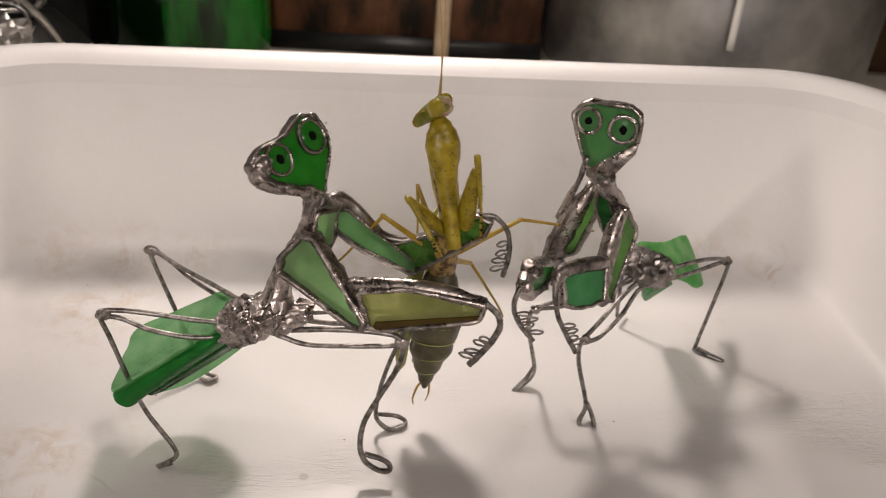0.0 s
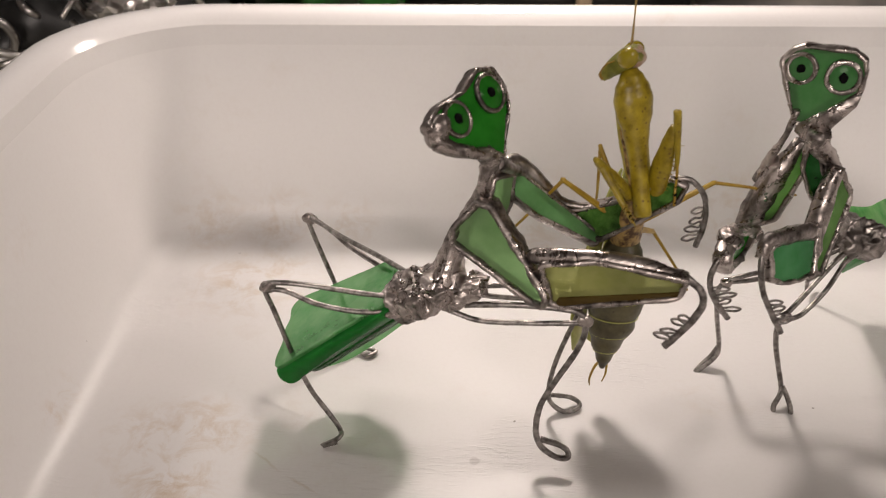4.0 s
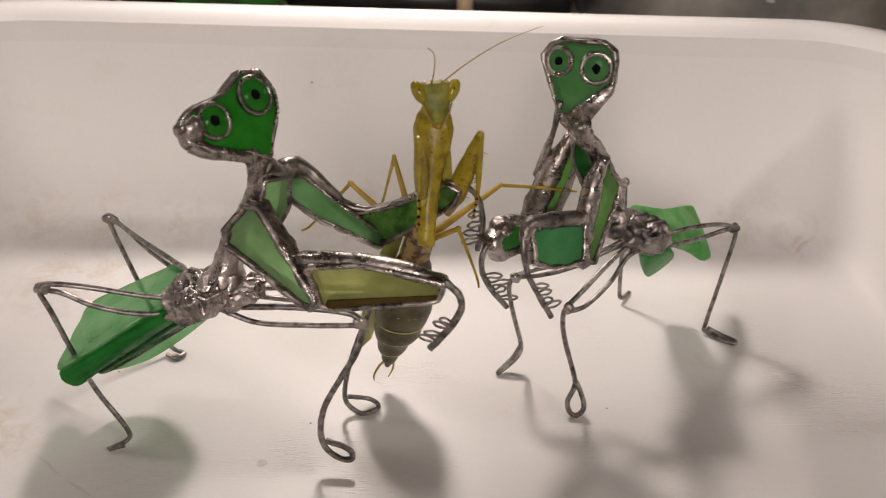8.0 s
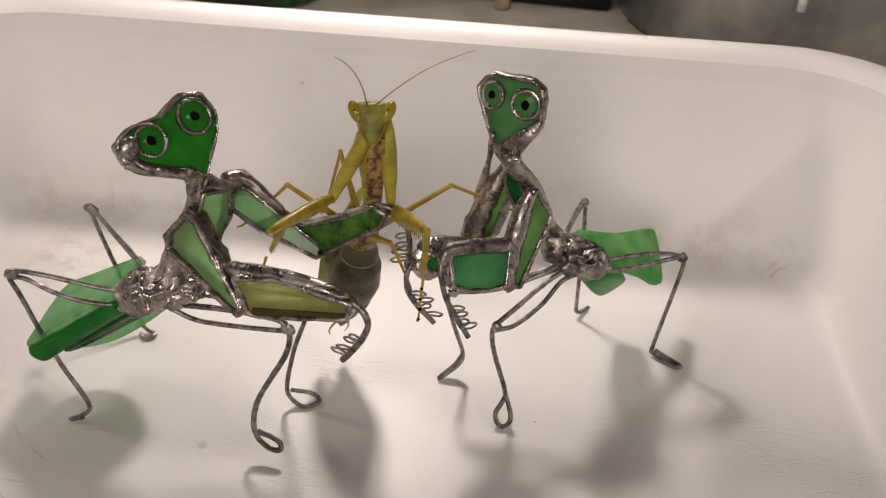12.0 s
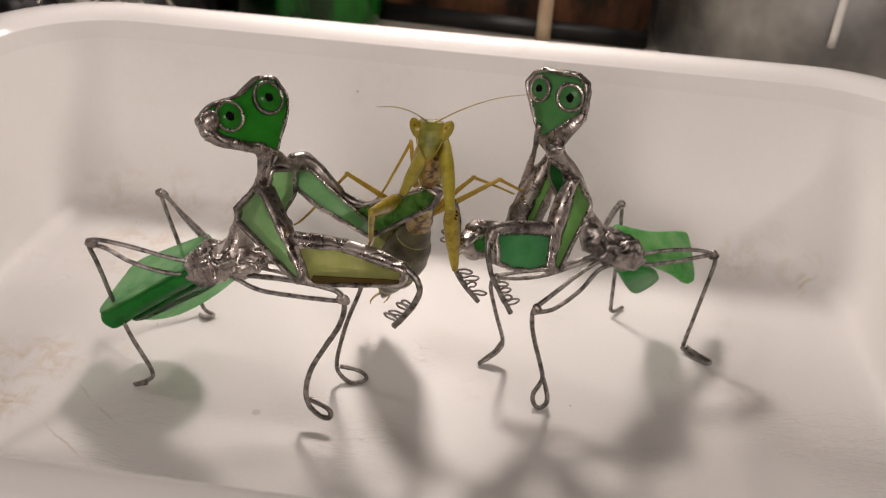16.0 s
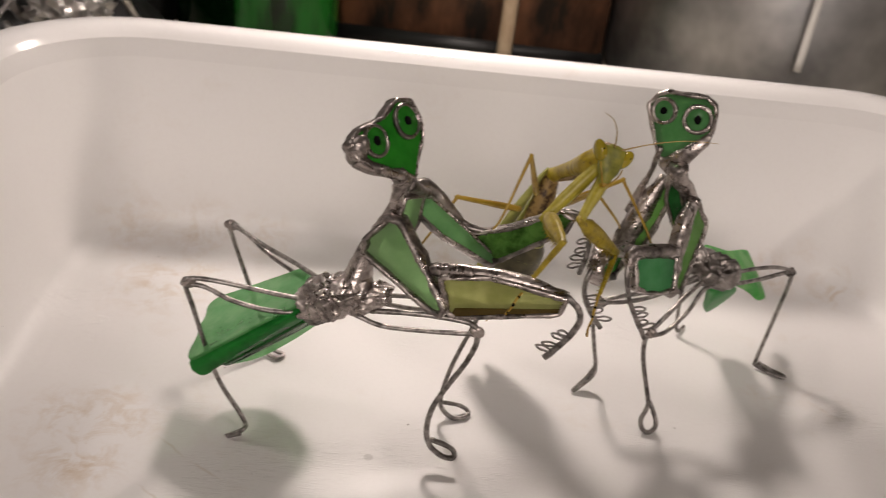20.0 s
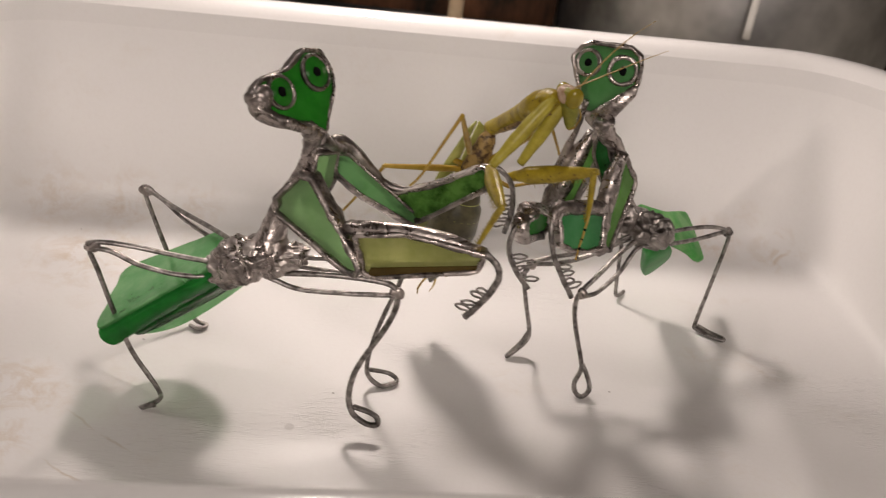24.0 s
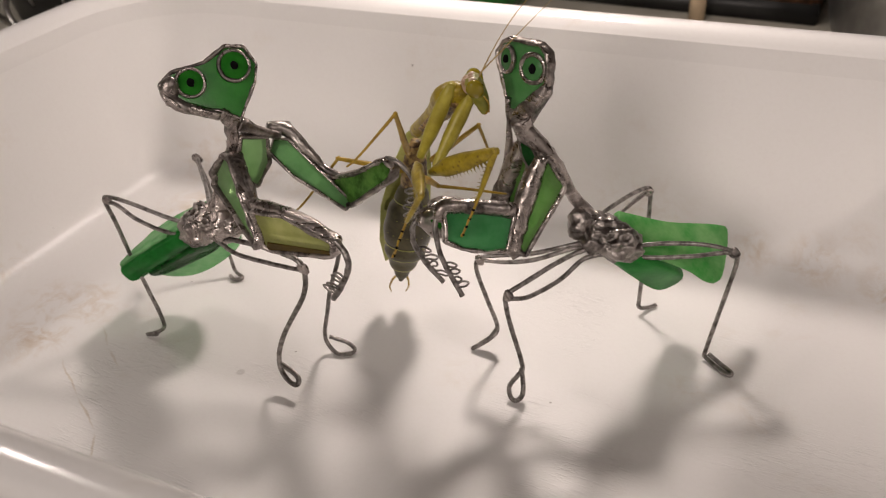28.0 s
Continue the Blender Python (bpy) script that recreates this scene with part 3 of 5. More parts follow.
    front = [(-66.0, 183.2, 43.0), (-80.0, 181.2, 33.6), (-92.0, 179.6, 25.0), (-96.4, 179.8, 21.6), (-95.6, 180.6, 18.4), (-93.0, 181.6, 17.4), (-88.3, 184.8, 20.0), (-78.0, 187.4, 27.6), (-67.0, 190.0, 35.2), (-62.0, 188.0, 40.0)]
    shard("wing_pane", front, GLASS_UNDER, base, 2.2, "deeper green front facet")
    lobe = [(-88.4, 185.6, 19.6), (-89.0, 190.0, 15.6), (-86.6, 194.4, 12.8), (-80.0, 198.6, 13.2), (-71.0, 202.0, 18.4), (-62.0, 203.0, 26.6), (-57.0, 200.0, 34.0), (-60.0, 193.0, 38.0), (-68.0, 190.8, 33.8), (-78.0, 188.0, 26.8)]
    shard("wing_pane", lobe, GLASS_WING, base, 2.0, "folded lower lobe")
    ridge = [(-61.0, 188.2, 39.0), (-68.0, 188.6, 33.4), (-78.0, 186.2, 26.2), (-88.0, 184.2, 19.6), (-86.0, 187.4, 17.6), (-76.0, 192.6, 22.0), (-66.0, 196.0, 28.0), (-60.0, 195.0, 34.5)]
    shard("wing_ridge", ridge, GLASS_DARK, base, 1.2, "darker green seam between the lobes")
    for spot in ((-15.3, 180.9, 43.4), (-97.2, 183, 47.4), (-95.8, 224.8, 43.2), (-14.8, 197.3, 40.8)):
        joint(base, spot, (2.3, 1.0, 1.9))
    r = 0.72
    loops_of([(-62, 186, 44), (-74, 184.5, 46), (-88, 183.5, 48.5), (-96.6, 183, 48.8), (-97.9, 182.7, 46.6), (-96.2, 183, 39.6), (-93, 182.6, 27.4), (-88.6, 182.2, 13.9), (-80.8, 178.8, 3.8), (-80, 175.5, 2.6),
              (-84.5, 173.6, 1.0), (-80.5, 174.8, 1.6)], r, base)
    loops_of([(-60, 184, 42.5), (-72, 183, 41), (-84, 182.6, 43), (-92, 182.8, 46.5), (-97, 183, 47)], r, base)
    loops_of([(-58, 190, 47), (-70, 202, 45.5), (-85, 216, 43.5), (-94.5, 224, 44), (-96.5, 225.5, 42.5), (-91, 222.5, 28), (-83, 218, 9), (-80, 216.5, 2.2), (-76, 215.5, 1), (-78, 213, 1),
              (-81, 214.5, 1)], r, base)
    loops_of([(-58, 191, 45), (-68, 202, 41), (-80, 213, 40.5), (-89, 219.5, 43.5), (-95, 224.5, 43.5)], r, base)
    loops_of([(-46, 183, 45), (-34, 182, 46.5), (-22, 181.5, 46.5), (-16.2, 181, 45.2), (-15.1, 180.9, 40), (-17, 180.8, 33), (-20.9, 179.6, 25.6), (-24.9, 177.8, 17.6), (-26, 175.2, 11.5), (-24.6, 173.2, 6.9), (-20.5, 171.6, 4.6),
              (-17.2, 171.3, 4.9), (-17.6, 172.6, 6.4), (-20.5, 173.4, 7.6), (-24.6, 174.0, 8.4)], r + 0.12, base)
    loops_of([(-50, 183, 43), (-42, 182, 41), (-30, 181.3, 41.5), (-20, 181, 42.3), (-15, 180.8, 43)], r, base)
    loops_of([(-45, 190, 46), (-32, 193, 45), (-20, 196, 43.5), (-14.5, 197.5, 41.5), (-15, 197, 36), (-18.8, 196, 24.5), (-21.2, 195.8, 14.8), (-22.2, 194.2, 7.6), (-21.2, 193.6, 3.6), (-17.4, 193.0, 1.0), (-13.6, 194.6, 0.9),
              (-12.8, 196.8, 1.2), (-15.6, 197.6, 2.6), (-21.4, 195.2, 5.2)], r, base)
    loops_of([(-47, 191, 43), (-34, 194, 40), (-22, 196, 39.5), (-15, 197.3, 40)], r, base)
    return base


def build_right():
    at = Vector((52, 222, 0))
    base = thing("glass_mantis_ornament", "soldered green stained glass mantis ornament with wide round eyes facing forward", "ornament", at * MM, "glass mantis ornaments")
    o = lambda pts: [Vector(p) - at for p in pts]
    n = Vector((-0.36, -0.92, 0.13))
    head = o([(27.4, 225.8, 99.9), (29.6, 225.4, 103.4), (32.1, 224.7, 104.8), (42.3, 220.8, 105.6), (45.0, 219.4, 104), (45.8, 218.7, 101), (45.4, 218.1, 96), (41.8, 219.0, 92.2),
              (35.0, 220.8, 85.6), (33.2, 221.6, 85.6), (31.2, 223.0, 90.2)])
    head = [Vector(q) - n * 1.9 for q in head]
    pane("head_pane", head, GLASS_MID, base, 2.4)
    came("head_rim", head, base, 1.0, 1.7)
    cheek = bmesh.new()
    slab(cheek, [q - n * 1.6 for q in o([(46.0, 217.9, 96.5), (45.8, 217.9, 93.0), (42.4, 218.4, 87.4), (40.0, 218.6, 83.0), (37.4, 219.0, 80.4), (33.6, 221.0, 83.4), (33.4, 221.4, 85.4), (35.4, 220.8, 86.0), (41.6, 219.2, 93.0)])], 3.8)
    part("cheek", cheek, SOLDER, base)
    eye(base, o([(32.2, 223.8, 99.4)])[0] - n * 0.7, (-0.58, -0.78, 0.2), 3.5, GLASS_EYE, 0.64)
    eye(base, o([(41.2, 220.3, 99.2)])[0] - n * 0.7, (-0.2, -0.95, 0.2), 3.8, GLASS_EYE, 0.68)
    wire("neck", o([(38.8, 217.8, 85.5), (39.6, 218.8, 81.5), (44, 220.5, 76.5), (48, 222.5, 70), (51, 226.5, 60), (55, 229, 53), (58, 228, 49)]), [3.0, 2.9, 2.4, 2.0, 1.8, 2.2, 3.2], SOLDER, base, jitter=0.22)
    wire("neck_wire", o([(33.2, 221.6, 89), (32.6, 223.5, 80), (31.5, 226, 73), (30, 227.5, 64)]), [0.9, 0.8, 1.2, 1.6], SOLDER, base, jitter=0.3)
    chest = o([(37.2, 219.2, 83), (39.6, 219.4, 81), (46.5, 221.5, 66), (43.5, 221.5, 63), (38.4, 220.6, 73)])
    pane("chest_pane", chest, GLASS_DARK, base)
    came("chest_rim", chest, base, 0.9, 1.3)
    arm = o([(39.4, 225.7, 77.7), (41.3, 223.4, 74.2), (36.1, 222.3, 55), (29.5, 224, 50.3), (31.2, 227.1, 63)])
    pane("upper_arm_pane", arm, GLASS_LEAF, base, edge=2.2)
    came("upper_arm_rim", arm, base, 1.0)
    wire("arm_ridge", o([(38, 226, 78), (34.2, 225.5, 68), (30.4, 224.5, 57), (28.6, 222.5, 50.5), (31, 221.5, 49)]), [1.7, 3.4, 3.9, 3.0, 1.7], SOLDER, base, jitter=0.22)
    fore = o([(30, 222, 51), (20.5, 207, 61), (16.6, 197, 59.5), (19, 201, 53), (25, 212, 49)])
    pane("forearm_pane", fore, GLASS, base)
    came("forearm_rim", fore, base, 1.9, 2.4)
    for spot in o([(19.5, 203.5, 60.5), (30.2, 221.5, 50.5)]):
        joint(base, spot, (3.2, 4.0, 2.6))
    claw(base, o([(17.5, 198, 60.5), (15.2, 196, 58), (14.8, 195.5, 52), (17.8, 196.5, 45), (22.5, 198, 38.5)]), o([(16.2, 196, 50), (22, 198, 39.5)]) + [Vector((3.6, -0.5, 1.6))], 0.8)
    near = o([(45.9, 218.5, 75.1), (51.4, 219.4, 66), (44.8, 206.7, 49), (42, 205.1, 51.1), (43.4, 212.6, 65.9)])
    pane("upper_arm_pane", near, GLASS_LEAF, base, edge=3.2)
    came("upper_arm_rim", near, base, 1.2)
    wire("arm_ridge", o([(46, 217.5, 76), (43.6, 213.5, 68), (42, 209, 58), (41.5, 206, 52), (43.5, 205.6, 48.8)]), [1.9, 2.9, 3.2, 3.0, 2.2], SOLDER, base, jitter=0.22)
    low = o([(40.9, 207.6, 61.6), (25.8, 195, 65.9), (27.4, 192.0, 57.6), (31.2, 194.6, 54.6), (36.4, 198.6, 52.6), (41, 202.2, 52.2)])
    pane("forearm_pane", low, GLASS_TEAL, base, edge=0.8)
    came("forearm_rim", low, base, 0.9)
    wire("arm_ridge", o([(41, 207.5, 62.2), (33, 201, 65), (26, 195, 66.6), (24.8, 193, 63)]), [2.4, 2.3, 2.1, 1.5], SOLDER, base, jitter=0.22)
    claw(base, o([(26, 195, 66.5), (24.6, 192, 63), (26.5, 190, 55), (30, 189.4, 48.5), (33.6, 189, 42.6)]), o([(28.2, 189.6, 52), (33, 189, 43.6)]) + [Vector((3.6, 0.2, 1.4))], 0.8)
    knot = bmesh.new()
    blob(knot, o([(60.5, 229, 46.4)])[0], (10.4, 7.4, 5.4), 0.16, 0.16, 5, Matrix.Rotation(0.3, 3, "Y"), 1.5)
    blob(knot, o([(66, 232, 43.2)])[0], (6.4, 6.6, 3.8), 0.18, 0.2, 5, Matrix.Rotation(0.3, 3, "Y"), 1.3)
    blob(knot, o([(54, 226, 50)])[0], (3.6, 3.8, 5.2), 0.2, 0.2, 4, None, 0.8)
    part("body_knot", knot, DULL, base, "dull grey solder lump")
    wing = o([(60.7, 239.6, 48.5), (73.5, 252.2, 40.7), (85.4, 268.4, 33.4), (89.1, 269.7, 30.2), (91.8, 253.6, 24.3), (89.5, 248.3, 25.3), (84.4, 245.8, 29.4), (74.5, 238, 36.8), (66, 230.9, 41.5)])
    shard("wing_pane", wing, GLASS_FROST, base, 2.6)
    under = o([(62, 226, 42), (70, 247, 20), (74.6, 254, 15.6), (80, 253.4, 23), (72, 232, 39)])
    shard("wing_pane", under, GLASS_FOLD, base, 2.6, "darker green folded lobe")
    for spot in o([(40.4, 205, 34), (96, 246.5, 38.6), (25.6, 216.1, 36), (63.2, 266.8, 42.3)]):
        joint(base, spot, (1.7, 1.2, 1.9))
    r = 0.72
    loops_of(o([(67, 231, 42.5), (76, 235.5, 43.5), (87, 241.5, 42.5), (95, 246, 39.6), (97, 247, 36), (95.5, 245, 24), (92.6, 241.6, 4), (93, 240.6, 1.6), (97, 238, 1), (101.4, 235.6, 1), (101.8, 237.2, 1),
                (97.5, 240.0, 1.2), (93.6, 241.6, 2.4)]), r, base)
    loops_of(o([(66, 230, 40), (74, 234.5, 38.5), (84, 240.5, 38), (91, 244, 38.8), (96, 246.8, 39)]), r, base)
    loops_of(o([(57, 232, 50), (59, 246, 48), (61.5, 259, 46), (63.2, 267.5, 43), (64, 266.5, 38), (65, 262, 22), (65.6, 257.5, 6), (66.2, 256.2, 2.6), (68.5, 259.5, 1), (70.4, 262, 1)]), r, base)
    loops_of(o([(56, 233, 46), (58, 247, 42), (60.5, 258, 42), (63, 266.5, 42.5)]), r, base)
    loops_of(o([(64, 227.5, 45.0), (57, 221.5, 44.5), (51, 215.5, 42), (44, 208.5, 37.5), (40, 205, 34.5), (39.2, 205.4, 30.5), (40.6, 205.6, 22.5), (44.9, 204.6, 9.2), (44.8, 202, 7.4), (43, 199.3, 4.4), (43.8, 197.8, 1.6), (46, 197.2, 1.0),
                (47.8, 198, 3.4), (47, 200.4, 6.2), (45.2, 203.2, 9.0)]), r + 0.05, base)
    loops_of(o([(65, 227, 42.5), (58, 220.5, 42.5), (53, 214.5, 37.5), (46, 208, 33.5), (41, 205, 33)]), r, base)
    loops_of(o([(60, 225, 47), (52, 221, 45), (42, 219, 41), (31, 217, 38.5), (25.5, 216, 36.5), (24, 216.6, 31.5), (26.6, 218.2, 19.6), (29.5, 219.4, 8.8), (28.6, 217, 5.6), (24, 214.6, 1.8), (22.8, 214.2, 1.0), (24.2, 215.9, 1.8),
                (27.4, 218.2, 4.4), (29.4, 219.4, 8.0)]), r, base)
    loops_of(o([(60, 226, 45), (52, 222, 43), (42, 220, 38), (33, 218, 36), (26, 216.4, 36)]), r, base)
    return base


build_left()
RIGHT = build_right()


# ---- things behind the tray ----
def lathe(bm, profile, at, sides=32):
    rings = []
    for r, z in profile:
        rings.append([bm.verts.new((at[0] + r * math.cos(2 * math.pi * k / sides), at[1] + r * math.sin(2 * math.pi * k / sides), z)) for k in range(sides)])
    for a, b in zip(rings, rings[1:]):
        for k in range(sides):
            j = (k + 1) % sides
            bm.faces.new((a[k], a[j], b[j], b[k]))
    bm.faces.new(rings[0][::-1])
    bm.faces.new(rings[-1])
    return bm


def build_background():
    bottle = thing("bottle", "dark green glass bottle on the worktop, glow streaks painted in", "bottle", (-0.163, 0.565, -0.003))
    part("body", lathe(bmesh.new(), [(0.046, 0.0), (0.052, 0.004), (0.053, 0.012), (0.053, 0.17), (0.048, 0.19), (0.030, 0.215), (0.017, 0.235), (0.0145, 0.26), (0.0145, 0.30)], (0, 0)), BOTTLE_GLOW, bottle)
    part("lip", lathe(bmesh.new(), [(0.0150, 0.300), (0.0175, 0.302), (0.0175, 0.312), (0.0150, 0.315)], (0, 0)), BOTTLE_GLOW, bottle)
    rusty = thing("metal_box", "rusty dark brown metal box with a lid", "box")
    part("body", box(bmesh.new(), -0.114, 0.074, 0.584, 0.70, -0.003, 0.17, 0.003), RUST, rusty)
    part("lid", box(bmesh.new(), -0.116, 0.076, 0.582, 0.702, 0.1705, 0.215, 0.004), RUST, rusty)
    part("foot_rim", box(bmesh.new(), -0.1155, 0.0755, 0.5825, 0.59, -0.0028, 0.010, 0.001), BLACK, rusty, "black foot strip")
    tagged(wire("wooden_stick", [(5, 570, -2), (5, 571, 80), (4, 572, 180), (3, 573, 300)], 5.2, WOOD, None), "pale wooden stick standing on end", "stick")
    pot = thing("steel_pot", "brushed steel pot, cloudy reflections painted into its colour", "pot", (0.192, 0.60, -0.003))
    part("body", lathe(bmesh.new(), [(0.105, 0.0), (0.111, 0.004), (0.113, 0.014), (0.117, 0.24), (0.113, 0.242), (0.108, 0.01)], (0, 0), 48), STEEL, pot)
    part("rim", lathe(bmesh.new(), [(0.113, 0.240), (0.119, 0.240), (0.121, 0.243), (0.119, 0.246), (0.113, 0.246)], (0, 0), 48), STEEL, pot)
    tagged(wire("white_rod", [(169.2, 478, 45), (169.0, 478, 90), (168.4, 477.6, 170), (168, 477.6, 236), (168, 480, 245), (168, 485, 247), (168, 489.5, 243), (168, 490.5, 234)], 2.3, WHITE, None), "thin white rod hooked over the steel pot rim", "rod")
    chest = thing("dark_cabinet", "dark stained wooden cabinet", "cabinet")
    part("body", box(bmesh.new(), 0.322, 0.60, 0.606, 0.80, -0.003, 0.5, 0.003), DARKWOOD, chest)
    part("door", box(bmesh.new(), 0.318, 0.602, 0.590, 0.604, 0.004, 0.497, 0.003), DARKWOOD, chest)
    crate = thing("black_crate", "black plastic crate behind the wire heap", "crate")
    part("body", box(bmesh.new(), -0.62, -0.222, 0.535, 0.74, -0.003, 0.26, 0.006), BLACK, crate)
    part("rim", box(bmesh.new(), -0.626, -0.216, 0.529, 0.746, 0.26, 0.275, 0.004), BLACK, crate)


build_background()


def build_tangle():
    """A heap of bent silver wires and crumpled foil."""
    heap = thing("wire_heap", "tangled heap of bent silver craft wire behind the tray", "wire heap", (-0.268, 0.42, -0.003))
    rng = random.Random(5)
    bed = bmesh.new()
    blob(bed, (-62, 24, 10), (128, 62, 56), 0.30, 0.03, 4)
    part("scrap_bed", bed, BLACK, heap, "dark scraps under the wire")
    for k in range(170):
        c = Vector((rng.uniform(-170, 58), rng.uniform(-50, 60), rng.uniform(25, 115)))
        a, b = Vector((rng.gauss(0, 1), rng.gauss(0, 1), rng.gauss(0, 0.8))).normalized(), Vector((rng.gauss(0, 1), rng.gauss(0, 1), rng.gauss(0, 0.8))).normalized()
        size, turns = rng.uniform(14, 46), rng.uniform(0.3, 1.1)
        pts = [c + (a * math.cos(t) + b * math.sin(t)) * size * (0.7 + 0.3 * t / 6) for t in [turns * 6.28 * i / 7 for i in range(8)]]
        pts = [Vector((min(q.x, 66 + 0.1 * q.z), max(q.y, -62), max(q.z, 3))) for q in pts]
        wire("wire", pts, rng.uniform(1.0, 2.6), HEAPWIRE, heap, sides=6, steps=4)
    foil = bmesh.new()
    blob(foil, (46, -8, 44), (20, 14, 22), 0.5, 0.07, 4, None, 9.0)
    flat(part("foil_scrap", foil, HEAPWIRE, heap, "crumpled silver foil scrap"))


build_tangle()


# ---- the living mantis ----
MANTIS = noisy("golden_green_chitin", (0.19, 0.135, 0.006), (0.40, 0.305, 0.020), 260.0, 0.36, 0.0, 0.0002)
COXA = noisy("pale_olive_chitin", (0.26, 0.215, 0.016), (0.43, 0.37, 0.048), 200.0, 0.38, 0.0, 0.0002)
LEG = noisy("ochre_chitin", (0.26, 0.15, 0.012), (0.44, 0.30, 0.03), 150.0, 0.4)
ABDOMEN = noisy("dark_olive_chitin", (0.040, 0.034, 0.016), (0.105, 0.092, 0.045), 180.0, 0.42, 0.0, 0.0003)
BELLY = noisy("mottled_brown_chitin", (0.06, 0.028, 0.010), (0.34, 0.22, 0.07), 420.0, 0.5, 0.0, 0.0002, 3.0, 0.42, 0.58)
WING = noisy("pale_green_wing", (0.28, 0.30, 0.05), (0.46, 0.46, 0.14), 160.0, 0.4)
EYE = noisy("olive_yellow_eye", (0.21, 0.165, 0.010), (0.33, 0.26, 0.020), 120.0, 0.14)
FACE = noisy("green_face", (0.12, 0.125, 0.012), (0.27, 0.255, 0.034), 260.0, 0.5, 0.0, 0.0002)
CROWN = noisy("pinkish_brown_crown", (0.28, 0.16, 0.09), (0.55, 0.42, 0.32), 500.0, 0.4)
HAIR = noisy("antenna_brown", (0.30, 0.20, 0.06), (0.42, 0.30, 0.10), 300.0, 0.5)


def dotted(m, colour, scale=520.0, amount=0.75):
    """Small dark dots over a skin."""
    n, links = m.node_tree.nodes, m.node_tree.links
    b = n["Principled BSDF"]
    base = b.inputs["Base Color"].links[0].from_socket
    cells = add(n, "ShaderNodeTexVoronoi", Scale=scale)
    links.new(n.new("ShaderNodeTexCoord").outputs["Object"], cells.inputs["Vector"])
    links.new(mixed(n, links, ramp(n, links, cells.outputs["Distance"], [(0.10, (amount, amount, amount)), (0.22, (0, 0, 0))]), base, colour), b.inputs["Base Color"])


dotted(MANTIS, (0.10, 0.05, 0.01))
dotted(LEG, (0.10, 0.05, 0.01), 700.0, 0.5)
dotted(ABDOMEN, (0.02, 0.016, 0.008), 420.0, 0.6)


def loft(bm, profile, sides=14, grooves=0):
    """A body along z: rows of height, half-width, half-depth and offset in y."""
    dense = []
    for (z0, a0, b0, o0), (z1, a1, b1, o1) in zip(profile, profile[1:]):
        for k in range(4):
            t = k / 4
            s = t * t * (3 - 2 * t)
            dense.append((z0 + (z1 - z0) * t, a0 + (a1 - a0) * s, b0 + (b1 - b0) * s, o0 + (o1 - o0) * s))
    dense.append(profile[-1])
    length = profile[-1][0]
    rings = []
    for z, a, b, o in dense:
        dip = 1.0
        if grooves:
            phase = (z / length * grooves) % 1.0
            dip = 1.0 - 0.10 * max(0.0, 1 - phase * 5) + 0.03 * phase
        rings.append([bm.verts.new(Vector((a * dip * math.cos(2 * math.pi * k / sides), o + b * dip * math.sin(2 * math.pi * k / sides), z)) * MM) for k in range(sides)])
    for p, q in zip(rings, rings[1:]):
        for k in range(sides):
            j = (k + 1) % sides
            bm.faces.new((p[k], p[j], q[j], q[k]))
    bm.faces.new(rings[0][::-1])
    bm.faces.new(rings[-1])
    return bm


def spikes(bm, z0, z1, count, edge, size, lean):
    """A row of small spines on the +y edge."""
    for k in range(count):
        z = z0 + (z1 - z0) * k / (count - 1)
        for side in (-0.5, 0.5):
            long = size * (1.0 if k % 2 else 0.62)
            base = Vector((side, edge, z))
            tip = base + Vector((side * 0.4, long, lean * long))
            ring = [bm.verts.new((base + Vector((0.22 * math.cos(a), 0, 0.22 * math.sin(a)))) * MM) for a in (0, 2.1, 4.2)]
            top = bm.verts.new(tip * MM)
            for i in range(3):
                bm.faces.new((ring[i], ring[(i + 1) % 3], top))
            bm.faces.new(ring[::-1])
    return bm


